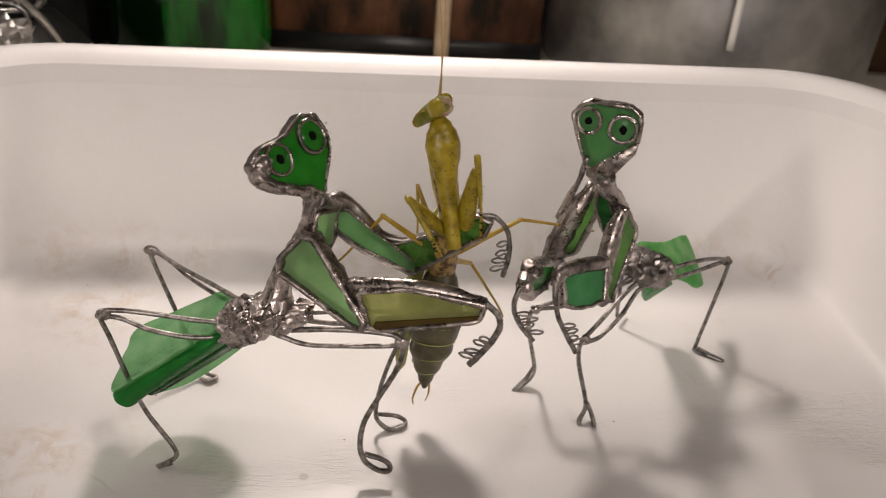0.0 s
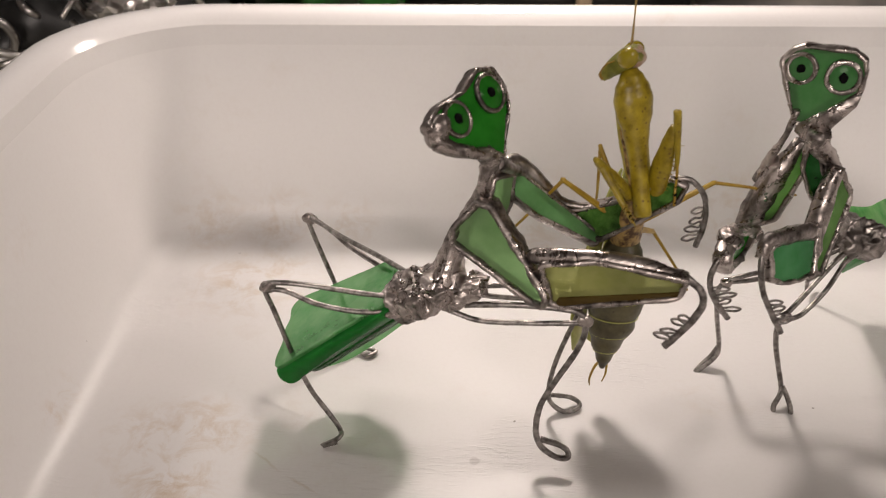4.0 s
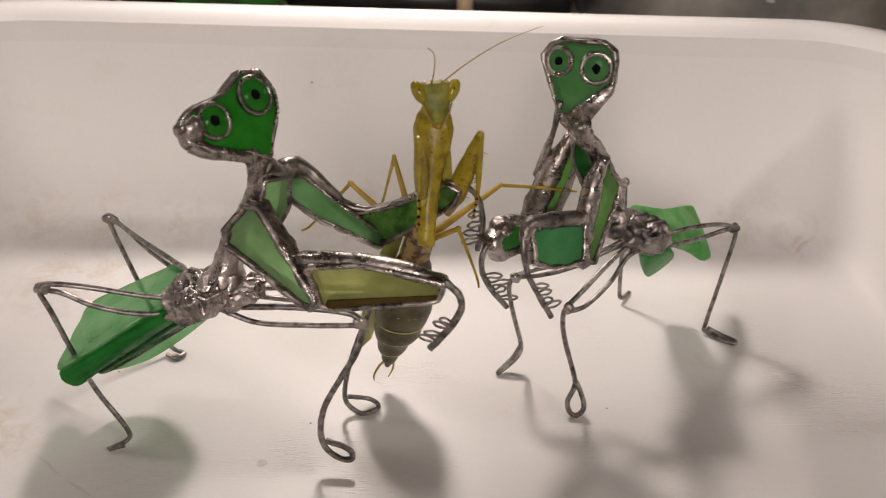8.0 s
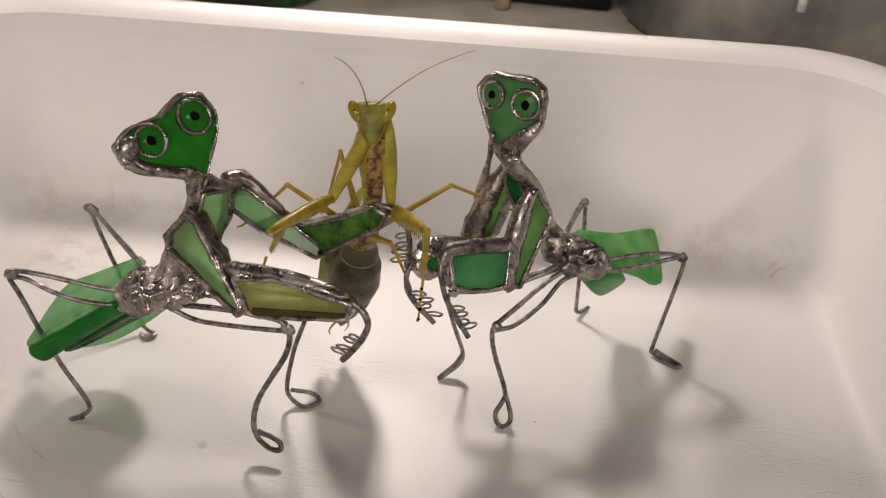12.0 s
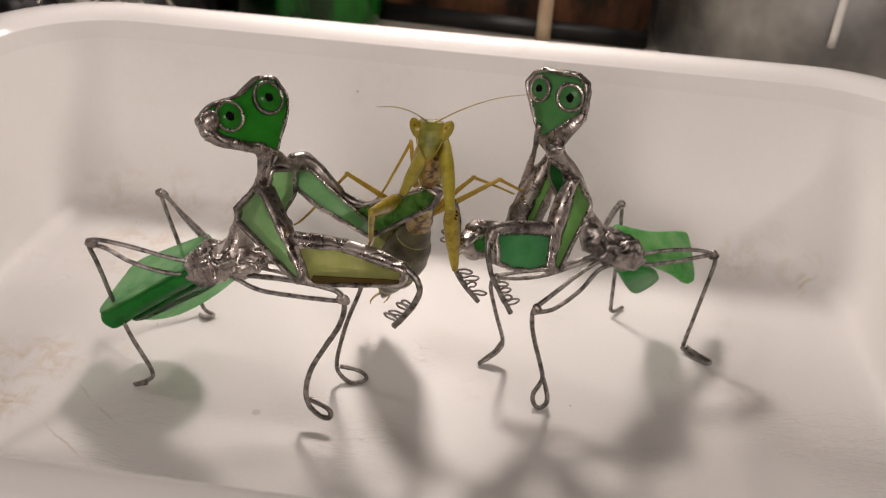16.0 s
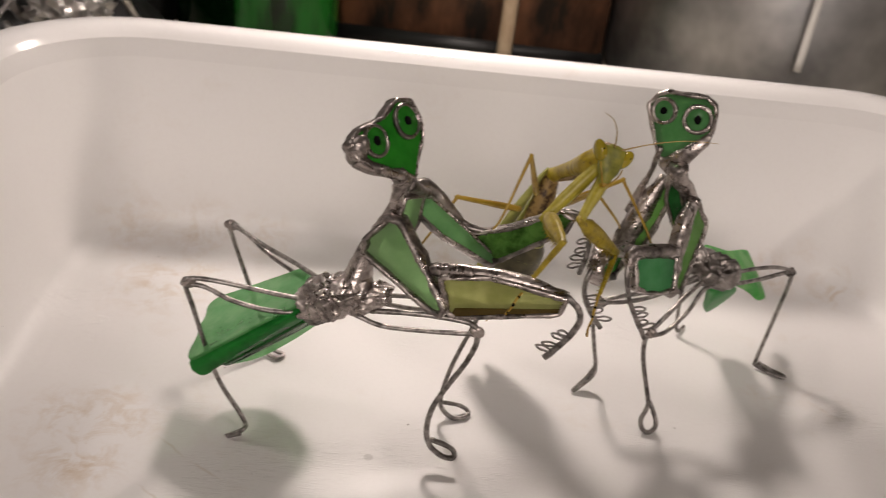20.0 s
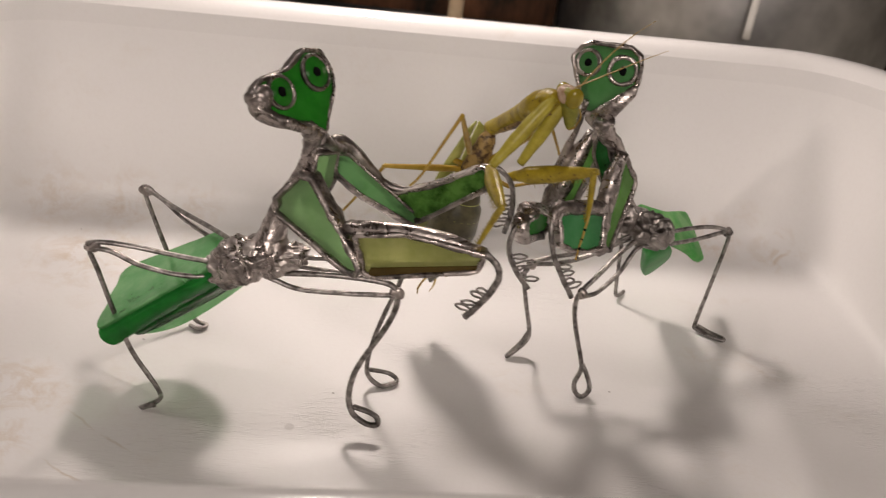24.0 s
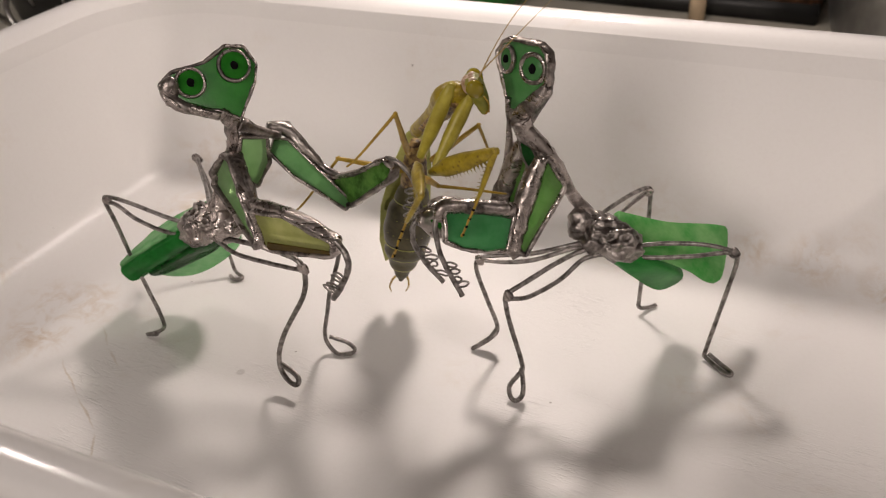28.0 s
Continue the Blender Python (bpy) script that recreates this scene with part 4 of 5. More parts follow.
def build_mantis():
    body = thing("praying_mantis", "live yellow-green praying mantis gripping the glass ornament's arm", "mantis")
    p = {}
    p["prothorax"] = part("prothorax", loft(bmesh.new(), [(-8, 2.2, 2.4, 0), (-1, 2.2, 2.4, 0), (4, 2.4, 2.5, 0), (9, 2.8, 2.7, 0), (14, 3.6, 3.1, 0), (18, 4.9, 3.6, 0), (21.5, 5.3, 3.8, 0), (24.5, 4.6, 3.4, 0), (27, 3.2, 2.6, 0), (29, 1.9, 1.6, -0.4)]), MANTIS, body)
    part("underside", loft(bmesh.new(), [(-1, 1.9, 0.8, -2.0), (8, 2.4, 1.1, -2.3), (14, 2.9, 1.3, -2.7), (20, 3.1, 1.1, -3.4), (25, 2.3, 0.8, -3.2)]), BELLY, p["prothorax"], "mottled brown underside")
    p["thorax"] = part("thorax", loft(bmesh.new(), [(-3, 4.2, 3.6, 0), (4, 4.4, 3.7, 0), (10, 3.8, 3.3, 0), (15, 3.0, 2.7, 0), (18.5, 1.8, 1.7, 0)]), BELLY, body, "mottled brown thorax")
    p["abdomen"] = part("abdomen", loft(bmesh.new(), [(-2, 3.7, 3.5, 0), (3, 5.4, 5.2, 0), (9, 7.5, 6.8, -0.4), (16, 8.3, 7.2, -0.6), (24, 7.2, 6.2, -0.4), (30, 4.9, 3.8, 0), (34.6, 2.6, 2.1, 0), (38.0, 0.8, 0.7, 0)], 20, 7), ABDOMEN, body, "dark olive ringed abdomen")
    rows = [(3, 5.4, 5.2, 0), (9, 7.5, 6.8, -0.4), (16, 8.3, 7.2, -0.6), (24, 7.2, 6.2, -0.4), (30, 4.9, 3.8, 0), (34.6, 2.6, 2.1, 0)]
    for k in range(1, 7):
        z = 38.0 * k / 7 - 0.4
        (z0, *low), (z1, *high) = next(pair for pair in zip(rows, rows[1:]) if pair[0][0] <= z <= pair[1][0])
        f = (z - z0) / (z1 - z0)
        f = f * f * (3 - 2 * f)
        wide, deep, shift = [u + (v - u) * f for u, v in zip(low, high)]
        ring = [(wide * math.cos(a), shift + deep * math.sin(a), z) for a in [2 * math.pi * i / 16 for i in range(16)]]
        part("segment_band", tube(bmesh.new(), ring, 0.17, 5, 2, 0.0, True), WING, p["abdomen"], "thin pale segment edge")
    for side in (-1, 1):
        bm = bmesh.new()
        slab(bm, [(side * 0.6, 4.8, -19), (side * 3.6, 4.0, -17), (side * 6.6, 5.6, -4), (side * 8.6, 7.4, 12), (side * 7.6, 7.6, 26), (side * 4.6, 7.8, 35), (side * 1.6, 8.2, 33), (side * 0.4, 8.0, 10)], 0.7, 0.2)
        part("forewing", bm, WING, p["abdomen"], "pale green leathery forewing")
        wire("cercus", [(side * 0.8, 0, 35), (side * 2.6, 0.6, 37.5), (side * 3.4, 1.0, 41), (side * 2.6, 1.2, 43.5)], [0.4, 0.4, 0.3, 0.15], LEG, p["abdomen"])
    # head: x to its left, y to its back, z up
    bm = loft(bmesh.new(), [(-6.2, 0.9, 0.9, -3.4), (-4.6, 1.8, 1.7, -3.7), (-1.5, 3.2, 2.3, -3.6), (1.8, 4.5, 2.7, -3.2), (4.2, 4.3, 2.5, -2.8), (5.2, 3.1, 1.6, -2.6)], 18)
    head = p["head"] = part("head", bm, FACE, body, "green triangular head")
    for side in (-1, 1):
        ball = bmesh.new()
        blob(ball, (side * 4.0, -3.3, 2.5), (1.75, 2.4, 3.2), 0.02, 0.3, 3, Matrix.Rotation(side * 0.5, 3, "Y"))
        part("eye", ball, EYE, head, "glossy olive-yellow compound eye")
        dot = bmesh.new()
        blob(dot, (side * 4.3, -5.60, 3.1), (0.28, 0.28, 0.28), 0.0, 0.3, 1)
        part("pupil", dot, PUPIL, head)
        p["feeler" + "LR"[side > 0]] = wire("antenna", [(0, 0, 0), (0.2, -1.1, 6), (0.3, -1.7, 13), (0.2, -1.4, 20), (0, 0, 27 + side)], [0.24, 0.18, 0.15, 0.12, 0.08], HAIR, head, sides=5)
    crown = bmesh.new()
    for x in (-2.6, -0.9, 0.9, 2.6):
        blob(crown, (x, -3.0, 4.7 - abs(x) * 0.1), (1.0, 1.3, 0.9), 0.1, 0.5, 2)
    blob(crown, (0, -1.5, 3.0), (3.3, 1.7, 2.4), 0.15, 0.5, 3)
    part("crown", crown, CROWN, head, "pinkish brown crown of small bumps")
    jaw = bmesh.new()
    blob(jaw, (0, -3.7, -5.8), (1.1, 1.1, 0.9), 0.3, 0.8, 2)
    part("mouth", jaw, LEG, head)
    rim = bmesh.new()
    tube(rim, [(-3.6, -4.9, -0.4), (-2.6, -5.5, -3.0), (-0.5, -4.7, -6.0), (0.5, -4.7, -6.0), (2.6, -5.5, -3.0), (3.6, -4.9, -0.4)], 0.2, 6, 4)
    part("cheek_line", rim, LEG, head)
    for side in "PQ":
        p[side + "coxa"] = part("coxa", loft(bmesh.new(), [(-4, 1.2, 1.1, 0), (0, 1.9, 1.7, 0), (5, 2.2, 2.0, 0), (11, 2.1, 1.9, 0), (17, 1.5, 1.4, 0), (20.5, 1.2, 1.2, 0)]), COXA, body)
        bm = loft(bmesh.new(), [(-1.2, 0.8, 1.0, 0), (1.5, 1.2, 1.6, 0), (6, 1.75, 2.75, 0), (12, 1.75, 2.7, 0), (20, 1.3, 1.9, 0), (24, 1.05, 1.35, 0), (26, 0.7, 0.9, 0)])
        p[side + "femur"] = part("femur", spikes(bm, 5, 21, 12, 1.9, 1.9, 0.2), MANTIS, body)
        bm = loft(bmesh.new(), [(-0.8, 0.9, 1.0, 0), (2, 0.9, 1.0, 0), (9, 0.75, 0.85, 0), (14, 0.6, 0.6, 0), (16.8, 0.18, 0.2, 0.8)], 10)
        p[side + "tibia"] = part("tibia", spikes(bm, 4, 15, 10, 0.6, 1.3, 0.45), MANTIS, body)
        bm = tube(bmesh.new(), [(0, 0, -1.5), (0, 0, 3), (0.2, 0, 6), (0, 0.2, 9), (0.4, 0, 11.3)], [0.42, 0.36, 0.34, 0.32, 0.4], 6, 4, 0.5)
        p[side + "tarsus"] = part("tarsus", bm, LEG, body)
        dots = bmesh.new()
        for z in (2.6, 5.4, 8.0, 10.6):
            blob(dots, (0.1, 0.0, z), (0.44, 0.44, 0.5), 0.1, 0.5, 2)
        part("tarsus_spots", dots, PUPIL, p[side + "tarsus"], "black joint spots")
    for leg, femur, shank in (("a", 25, 23), ("b", 23, 21), ("c", 27, 22), ("d", 19, 19)):
        bm = loft(bmesh.new(), [(-1, 0.9, 1.0, 0), (femur * 0.25, 1.05, 1.15, 0), (femur * 0.7, 0.75, 0.85, 0), (femur, 0.62, 0.7, 0), (femur + 0.8, 0.4, 0.4, 0)], 10)
        p[leg + "femur"] = part("leg_femur", bm, LEG, body)
        bm = tube(bmesh.new(), [(0, 0, -0.6), (0, 0.1, shank * 0.4), (0, -0.1, shank * 0.8), (0.3, 0, shank), (0.9, 0.6, shank + 2.5)], [0.55, 0.45, 0.38, 0.36, 0.3], 7, 4)
        p[leg + "tibia"] = part("leg_tibia", bm, LEG, body)
    return p


MANTIS_PARTS = build_mantis()
FEMURS = {"a": 25.0, "b": 23.0, "c": 27.0, "d": 19.0}

# seconds, then the mantis's joints in millimetres: neck, pronotum base, waist, tail; both forelegs (coxa end, knee, shin end, toe); four walking legs (knee, foot)
JOINTS = [
    (0.0, (-7.8, 207.5, 99.3), (-3.4, 200.0, 73.6), (-4.2, 206.8, 51.7), (-7.4, 197.2, 16.9), (-4.2, 203.5, 66.5), (-14.7, 190.6, 82.7), (-8.9, 184.9, 75.0), (-7.8, 174.2, 77.3), (0.6, 202.8, 66.8), (2.0, 193.2, 95.0), (4.4, 196.0, 79.5), (5.6, 197.9, 68.9), (-22.3, 202.6, 71.7), (-35.2, 206.8, 53.2), (-12.8, 211.7, 77.0), (-11.8, 216.9, 56.8), (19.4, 218.8, 64.1), (40.5, 221.4, 60.6), (5.6, 221.3, 46.3), (16.5, 217.8, 31.2)),
    (4.6, (-7.8, 207.5, 99.3), (-3.4, 200.0, 73.6), (-4.2, 206.8, 51.7), (-7.4, 197.2, 16.9), (-4.2, 203.5, 66.5), (-14.7, 190.6, 82.7), (-8.9, 184.9, 75.0), (-7.8, 174.2, 77.3), (0.6, 202.8, 66.8), (2.0, 193.2, 95.0), (4.4, 196.0, 79.5), (5.6, 197.9, 68.9), (-22.3, 202.6, 71.7), (-35.2, 206.8, 53.2), (-12.8, 211.7, 77.0), (-11.8, 216.9, 56.8), (19.4, 218.8, 64.1), (40.5, 221.4, 60.6), (5.6, 221.3, 46.3), (16.5, 217.8, 31.2)),
    (6.5, (-4.4, 209.0, 92.4), (-3.3, 199.0, 69.2), (-5.0, 204.6, 47.3), (-10.8, 203.7, 11.7), (-4.9, 204.2, 67.2), (-11.1, 188.7, 85.9), (-7.3, 193.6, 71.2), (-7.0, 182.7, 70.5), (-0.0, 202.6, 70.8), (5.3, 194.6, 93.5), (3.6, 179.2, 90.4), (5.5, 184.3, 80.7), (-23.2, 211.3, 66.5), (-37.7, 213.0, 48.7), (-12.3, 216.0, 72.2), (-11.1, 223.0, 52.6), (16.3, 214.7, 67.8), (35.2, 222.6, 59.7), (4.5, 196.1, 63.2), (12.0, 199.2, 45.8)),
    (7.0, (-4.8, 208.0, 94.0), (-3.5, 198.0, 70.9), (-4.1, 205.1, 47.6), (-10.1, 204.9, 12.1), (-5.1, 203.4, 66.3), (-8.7, 189.3, 86.6), (-6.4, 193.4, 71.3), (-6.2, 182.5, 70.6), (-0.4, 197.3, 75.3), (5.2, 185.9, 96.9), (7.3, 191.0, 81.9), (7.9, 194.6, 71.6), (-23.2, 213.3, 65.7), (-35.0, 213.2, 45.9), (-12.0, 216.0, 72.6), (-11.9, 223.1, 53.0), (17.3, 214.4, 67.7), (38.3, 220.3, 64.3), (3.1, 194.1, 63.9), (11.5, 197.2, 47.1)),
    (8.0, (0.6, 208.0, 93.0), (0.3, 197.0, 70.2), (-3.4, 207.6, 47.1), (-10.4, 204.2, 11.9), (-1.3, 196.3, 72.5), (-1.9, 183.5, 93.7), (-1.6, 187.5, 78.1), (-1.0, 176.8, 75.7), (5.4, 202.3, 65.3), (12.2, 198.4, 89.0), (12.6, 197.9, 73.0), (11.6, 187.0, 72.7), (-21.4, 210.9, 67.3), (-34.6, 215.9, 49.1), (-10.2, 216.2, 73.0), (-14.3, 222.8, 53.6), (19.0, 215.8, 66.4), (39.3, 223.2, 62.0), (8.1, 197.6, 62.9), (14.5, 199.8, 45.1)),
    (9.0, (4.9, 212.0, 92.3), (2.8, 202.0, 68.4), (-0.1, 208.3, 48.0), (-9.5, 204.3, 13.4), (2.0, 197.2, 72.4), (2.5, 185.2, 94.2), (2.7, 185.9, 78.1), (2.9, 175.0, 76.8), (8.2, 204.7, 65.3), (17.5, 197.9, 87.5), (17.7, 198.2, 71.5), (16.8, 187.3, 71.4), (-20.0, 213.4, 65.8), (-34.6, 213.6, 48.0), (-8.0, 216.8, 73.5), (-14.5, 222.9, 54.7), (20.8, 217.4, 67.7), (40.7, 225.0, 62.5), (11.0, 196.6, 62.6), (16.0, 200.7, 44.7)),
    (10.0, (3.1, 213.0, 92.1), (1.5, 210.0, 65.6), (-2.4, 210.4, 49.3), (-10.6, 207.0, 14.5), (1.9, 214.2, 64.5), (3.9, 200.0, 84.9), (4.4, 184.3, 82.7), (4.9, 173.3, 82.5), (9.0, 196.8, 73.9), (20.1, 189.0, 94.6), (21.8, 188.0, 78.6), (23.7, 188.1, 67.7), (-22.6, 213.7, 66.9), (-36.4, 214.2, 48.4), (-8.0, 218.9, 75.1), (-15.3, 218.4, 55.5), (19.3, 219.2, 68.9), (39.8, 224.6, 62.8), (9.9, 199.8, 64.3), (16.2, 200.2, 46.3)),
    (11.0, (5.1, 208.8, 98.7), (2.6, 209.1, 71.8), (-2.4, 212.6, 51.7), (-12.0, 214.0, 14.5), (0.6, 203.0, 75.4), (4.0, 181.0, 83.5), (4.5, 171.0, 83.5), (5.2, 168.0, 75.7), (10.2, 200.0, 77.5), (22.7, 178.0, 87.5), (18.3, 177.0, 77.7), (12.1, 175.0, 69.3), (-23.7, 214.9, 67.7), (-38.6, 212.2, 50.3), (-9.7, 221.8, 75.7), (-16.1, 219.6, 56.0), (21.3, 222.8, 69.0), (42.4, 226.2, 64.2), (11.2, 200.3, 62.0), (17.0, 200.2, 44.0)),
    (11.5, (5.4, 206.5, 100.0), (2.0, 207.8, 70.9), (-2.5, 213.7, 51.4), (-11.4, 216.1, 15.0), (-4.4, 200.0, 76.3), (-7.0, 180.0, 98.6), (-16.8, 181.0, 90.6), (-19.8, 182.0, 88.1), (9.3, 200.0, 77.1), (22.9, 180.0, 84.7), (18.1, 180.0, 73.4), (14.0, 178.0, 64.7), (-23.2, 212.2, 69.8), (-38.2, 211.6, 52.4), (-9.3, 219.2, 78.0), (-15.2, 218.1, 58.0), (22.0, 220.9, 70.7), (41.3, 226.6, 63.0), (10.8, 197.3, 64.7), (16.2, 199.6, 46.8)),
    (12.0, (3.5, 204.3, 97.4), (2.2, 206.4, 68.8), (-2.6, 215.0, 51.1), (-10.8, 218.5, 15.3), (-6.3, 198.0, 76.9), (-13.3, 180.0, 79.7), (-22.2, 186.0, 61.8), (-24.3, 182.0, 53.6), (8.7, 203.0, 72.0), (22.1, 182.0, 80.9), (21.0, 185.0, 63.9), (21.2, 179.0, 54.1), (-22.7, 209.4, 71.8), (-37.9, 210.9, 54.5), (-8.9, 216.5, 80.3), (-14.2, 216.7, 60.1), (22.7, 219.0, 72.3), (40.2, 226.9, 61.7), (10.4, 194.3, 67.3), (15.4, 199.1, 49.6)),
    (12.5, (3.3, 202.2, 99.6), (2.2, 205.4, 70.3), (-2.3, 213.6, 51.6), (-9.4, 214.5, 15.0), (-4.4, 199.0, 73.8), (-11.9, 184.0, 67.8), (-12.9, 186.0, 55.5), (-11.3, 178.0, 52.2), (9.9, 199.0, 75.7), (21.1, 180.0, 80.4), (17.3, 187.0, 64.0), (14.1, 184.0, 55.2), (-23.0, 207.2, 72.7), (-36.7, 206.8, 54.1), (-8.6, 214.8, 81.7), (-14.2, 213.4, 61.6), (23.1, 216.8, 73.5), (40.9, 224.5, 63.1), (12.3, 193.1, 68.7), (15.2, 198.8, 50.8)),
    (14.5, (8.1, 196.5, 94.4), (4.9, 206.5, 67.1), (-0.8, 216.0, 50.3), (-11.4, 214.9, 14.8), (-2.5, 197.0, 72.2), (-6.4, 180.0, 70.3), (-9.3, 179.0, 59.1), (-10.5, 177.0, 52.0), (10.9, 196.0, 76.3), (17.9, 184.0, 66.9), (19.4, 184.0, 57.8), (20.1, 180.0, 44.6), (-21.8, 209.5, 70.9), (-36.1, 204.5, 53.5), (-5.0, 217.9, 79.5), (-13.2, 210.6, 61.6), (24.1, 218.8, 72.4), (37.8, 230.9, 60.2), (15.5, 216.5, 71.9), (21.4, 221.9, 54.8)),
    (15.0, (8.3, 195.9, 94.2), (5.0, 208.1, 66.9), (-1.4, 219.1, 50.2), (-12.9, 217.1, 14.8), (-5.9, 197.0, 70.5), (-9.2, 180.0, 68.5), (-10.1, 178.0, 59.3), (-11.0, 177.0, 51.3), (12.0, 197.0, 79.3), (16.1, 184.0, 66.2), (18.2, 182.0, 50.1), (20.0, 180.0, 34.1), (-22.1, 209.3, 71.0), (-36.2, 204.5, 53.4), (-5.0, 218.4, 81.1), (-12.4, 208.9, 63.9), (24.6, 218.7, 72.1), (37.6, 230.9, 59.3), (13.6, 217.9, 74.7), (24.6, 223.4, 71.7)),
    (15.5, (8.5, 195.4, 94.0), (4.8, 210.8, 66.9), (-2.6, 224.1, 50.3), (-15.1, 221.3, 14.8), (-2.7, 200.2, 69.5), (-4.6, 176.7, 77.0), (-8.2, 183.9, 62.9), (-8.3, 173.4, 59.8), (15.5, 181.6, 80.9), (15.1, 184.6, 55.6), (16.6, 182.1, 71.1), (16.6, 176.2, 80.2), (-22.4, 209.2, 71.0), (-36.3, 204.5, 53.2), (-5.1, 218.8, 82.7), (-11.7, 207.3, 66.2), (25.1, 218.6, 71.8), (37.5, 230.8, 58.4), (11.7, 219.3, 77.4), (27.8, 224.8, 88.6)),
    (16.0, (6.5, 194.1, 92.3), (2.8, 207.8, 65.7), (-1.9, 219.5, 49.0), (-14.8, 225.6, 14.8), (-4.2, 201.5, 68.0), (-6.0, 178.1, 76.4), (-8.4, 185.0, 62.2), (-9.5, 176.3, 55.7), (14.9, 180.0, 81.8), (16.5, 186.1, 57.4), (16.1, 183.5, 73.0), (17.5, 176.6, 81.3), (-22.7, 209.5, 69.9), (-37.2, 205.3, 52.4), (-4.7, 216.9, 79.8), (-13.4, 214.6, 61.0), (23.3, 218.4, 70.7), (37.6, 229.8, 58.5), (15.4, 217.3, 70.7), (26.4, 229.2, 61.1)),
    (17.0, (2.4, 193.1, 93.3), (0.8, 207.8, 66.7), (-2.2, 221.0, 50.1), (-12.9, 226.1, 14.8), (-3.6, 203.7, 68.3), (-6.7, 180.7, 77.3), (-8.8, 184.1, 61.8), (-9.5, 179.8, 51.7), (13.7, 180.3, 84.8), (10.7, 192.0, 62.7), (15.5, 177.0, 64.4), (16.3, 178.1, 53.4), (-23.1, 211.0, 70.6), (-36.5, 206.2, 52.4), (-5.9, 217.1, 81.0), (-13.9, 216.2, 61.7), (17.7, 219.8, 78.1), (29.6, 233.0, 65.3), (15.5, 217.2, 71.1), (27.8, 227.7, 61.3)),
    (18.0, (2.8, 192.6, 92.1), (1.5, 207.2, 65.5), (-2.7, 221.2, 49.9), (-13.2, 227.9, 15.0), (-2.4, 200.4, 68.8), (-5.5, 177.7, 78.6), (-5.1, 181.8, 63.3), (-8.6, 176.8, 54.3), (13.5, 179.4, 84.8), (10.5, 191.2, 62.7), (14.9, 176.1, 64.5), (16.2, 178.5, 53.8), (-24.0, 211.1, 70.1), (-38.3, 206.2, 52.7), (-4.9, 217.4, 80.6), (-13.3, 215.8, 61.5), (13.4, 221.1, 79.9), (33.4, 230.1, 79.1), (16.0, 217.0, 70.4), (27.6, 228.2, 60.5)),
    (19.0, (8.8, 201.5, 88.6), (5.2, 227.8, 60.8), (0.6, 220.0, 52.7), (-11.4, 228.4, 16.5), (-1.2, 199.4, 69.5), (-0.5, 175.5, 76.8), (-4.6, 179.2, 62.4), (-7.7, 169.8, 58.5), (11.7, 188.0, 79.2), (14.7, 199.9, 57.3), (14.4, 184.1, 55.3), (13.6, 181.0, 44.6), (-22.9, 207.4, 71.5), (-36.3, 205.8, 52.8), (-5.4, 213.9, 84.2), (-11.1, 207.2, 65.1), (21.9, 220.0, 77.0), (34.8, 219.5, 59.0), (18.9, 211.1, 74.9), (29.1, 223.2, 64.3)),
    (20.0, (13.6, 203.2, 90.8), (4.5, 231.9, 71.1), (1.3, 228.8, 54.4), (-8.6, 230.1, 17.0), (0.1, 197.4, 74.2), (1.7, 172.9, 79.4), (-4.1, 175.2, 65.8), (-9.2, 169.6, 58.5), (8.3, 190.5, 77.3), (23.1, 203.3, 61.8), (18.1, 190.9, 52.9), (16.0, 185.6, 43.3), (-25.0, 211.1, 69.8), (-34.8, 213.7, 49.2), (-6.1, 206.2, 87.7), (-12.6, 199.4, 68.5), (23.9, 219.4, 78.0), (36.4, 217.7, 59.9), (14.8, 209.0, 77.6), (25.6, 217.0, 64.1)),
    (21.0, (18.1, 205.0, 94.4), (7.5, 232.8, 73.8), (4.3, 231.8, 56.5), (-7.1, 227.3, 19.0), (0.8, 197.9, 76.1), (5.3, 173.7, 77.9), (-4.3, 164.1, 71.7), (-10.2, 162.1, 62.9), (10.0, 198.0, 73.8), (33.9, 203.6, 69.5), (31.6, 194.1, 56.5), (30.5, 188.5, 46.4), (-23.8, 212.6, 67.8), (-33.3, 217.5, 47.6), (-5.0, 202.9, 88.0), (-12.4, 197.0, 68.8), (25.0, 221.6, 79.0), (35.2, 230.6, 61.8), (15.5, 202.9, 74.8), (24.8, 216.3, 64.9)),
    (21.5, (21.1, 201.3, 96.4), (10.6, 228.3, 75.8), (7.7, 230.0, 56.4), (-5.8, 224.2, 19.5), (3.3, 196.1, 77.2), (5.6, 171.4, 78.2), (-3.2, 173.1, 65.8), (-10.0, 169.9, 58.0), (13.9, 201.7, 72.3), (37.5, 201.8, 80.3), (40.9, 194.2, 66.4), (43.6, 189.5, 56.7), (-21.6, 213.0, 66.7), (-30.6, 217.6, 46.1), (-4.8, 201.5, 88.2), (-11.6, 197.1, 68.5), (25.8, 223.0, 78.8), (35.1, 236.1, 63.8), (20.2, 218.1, 63.1), (37.4, 214.2, 69.7)),
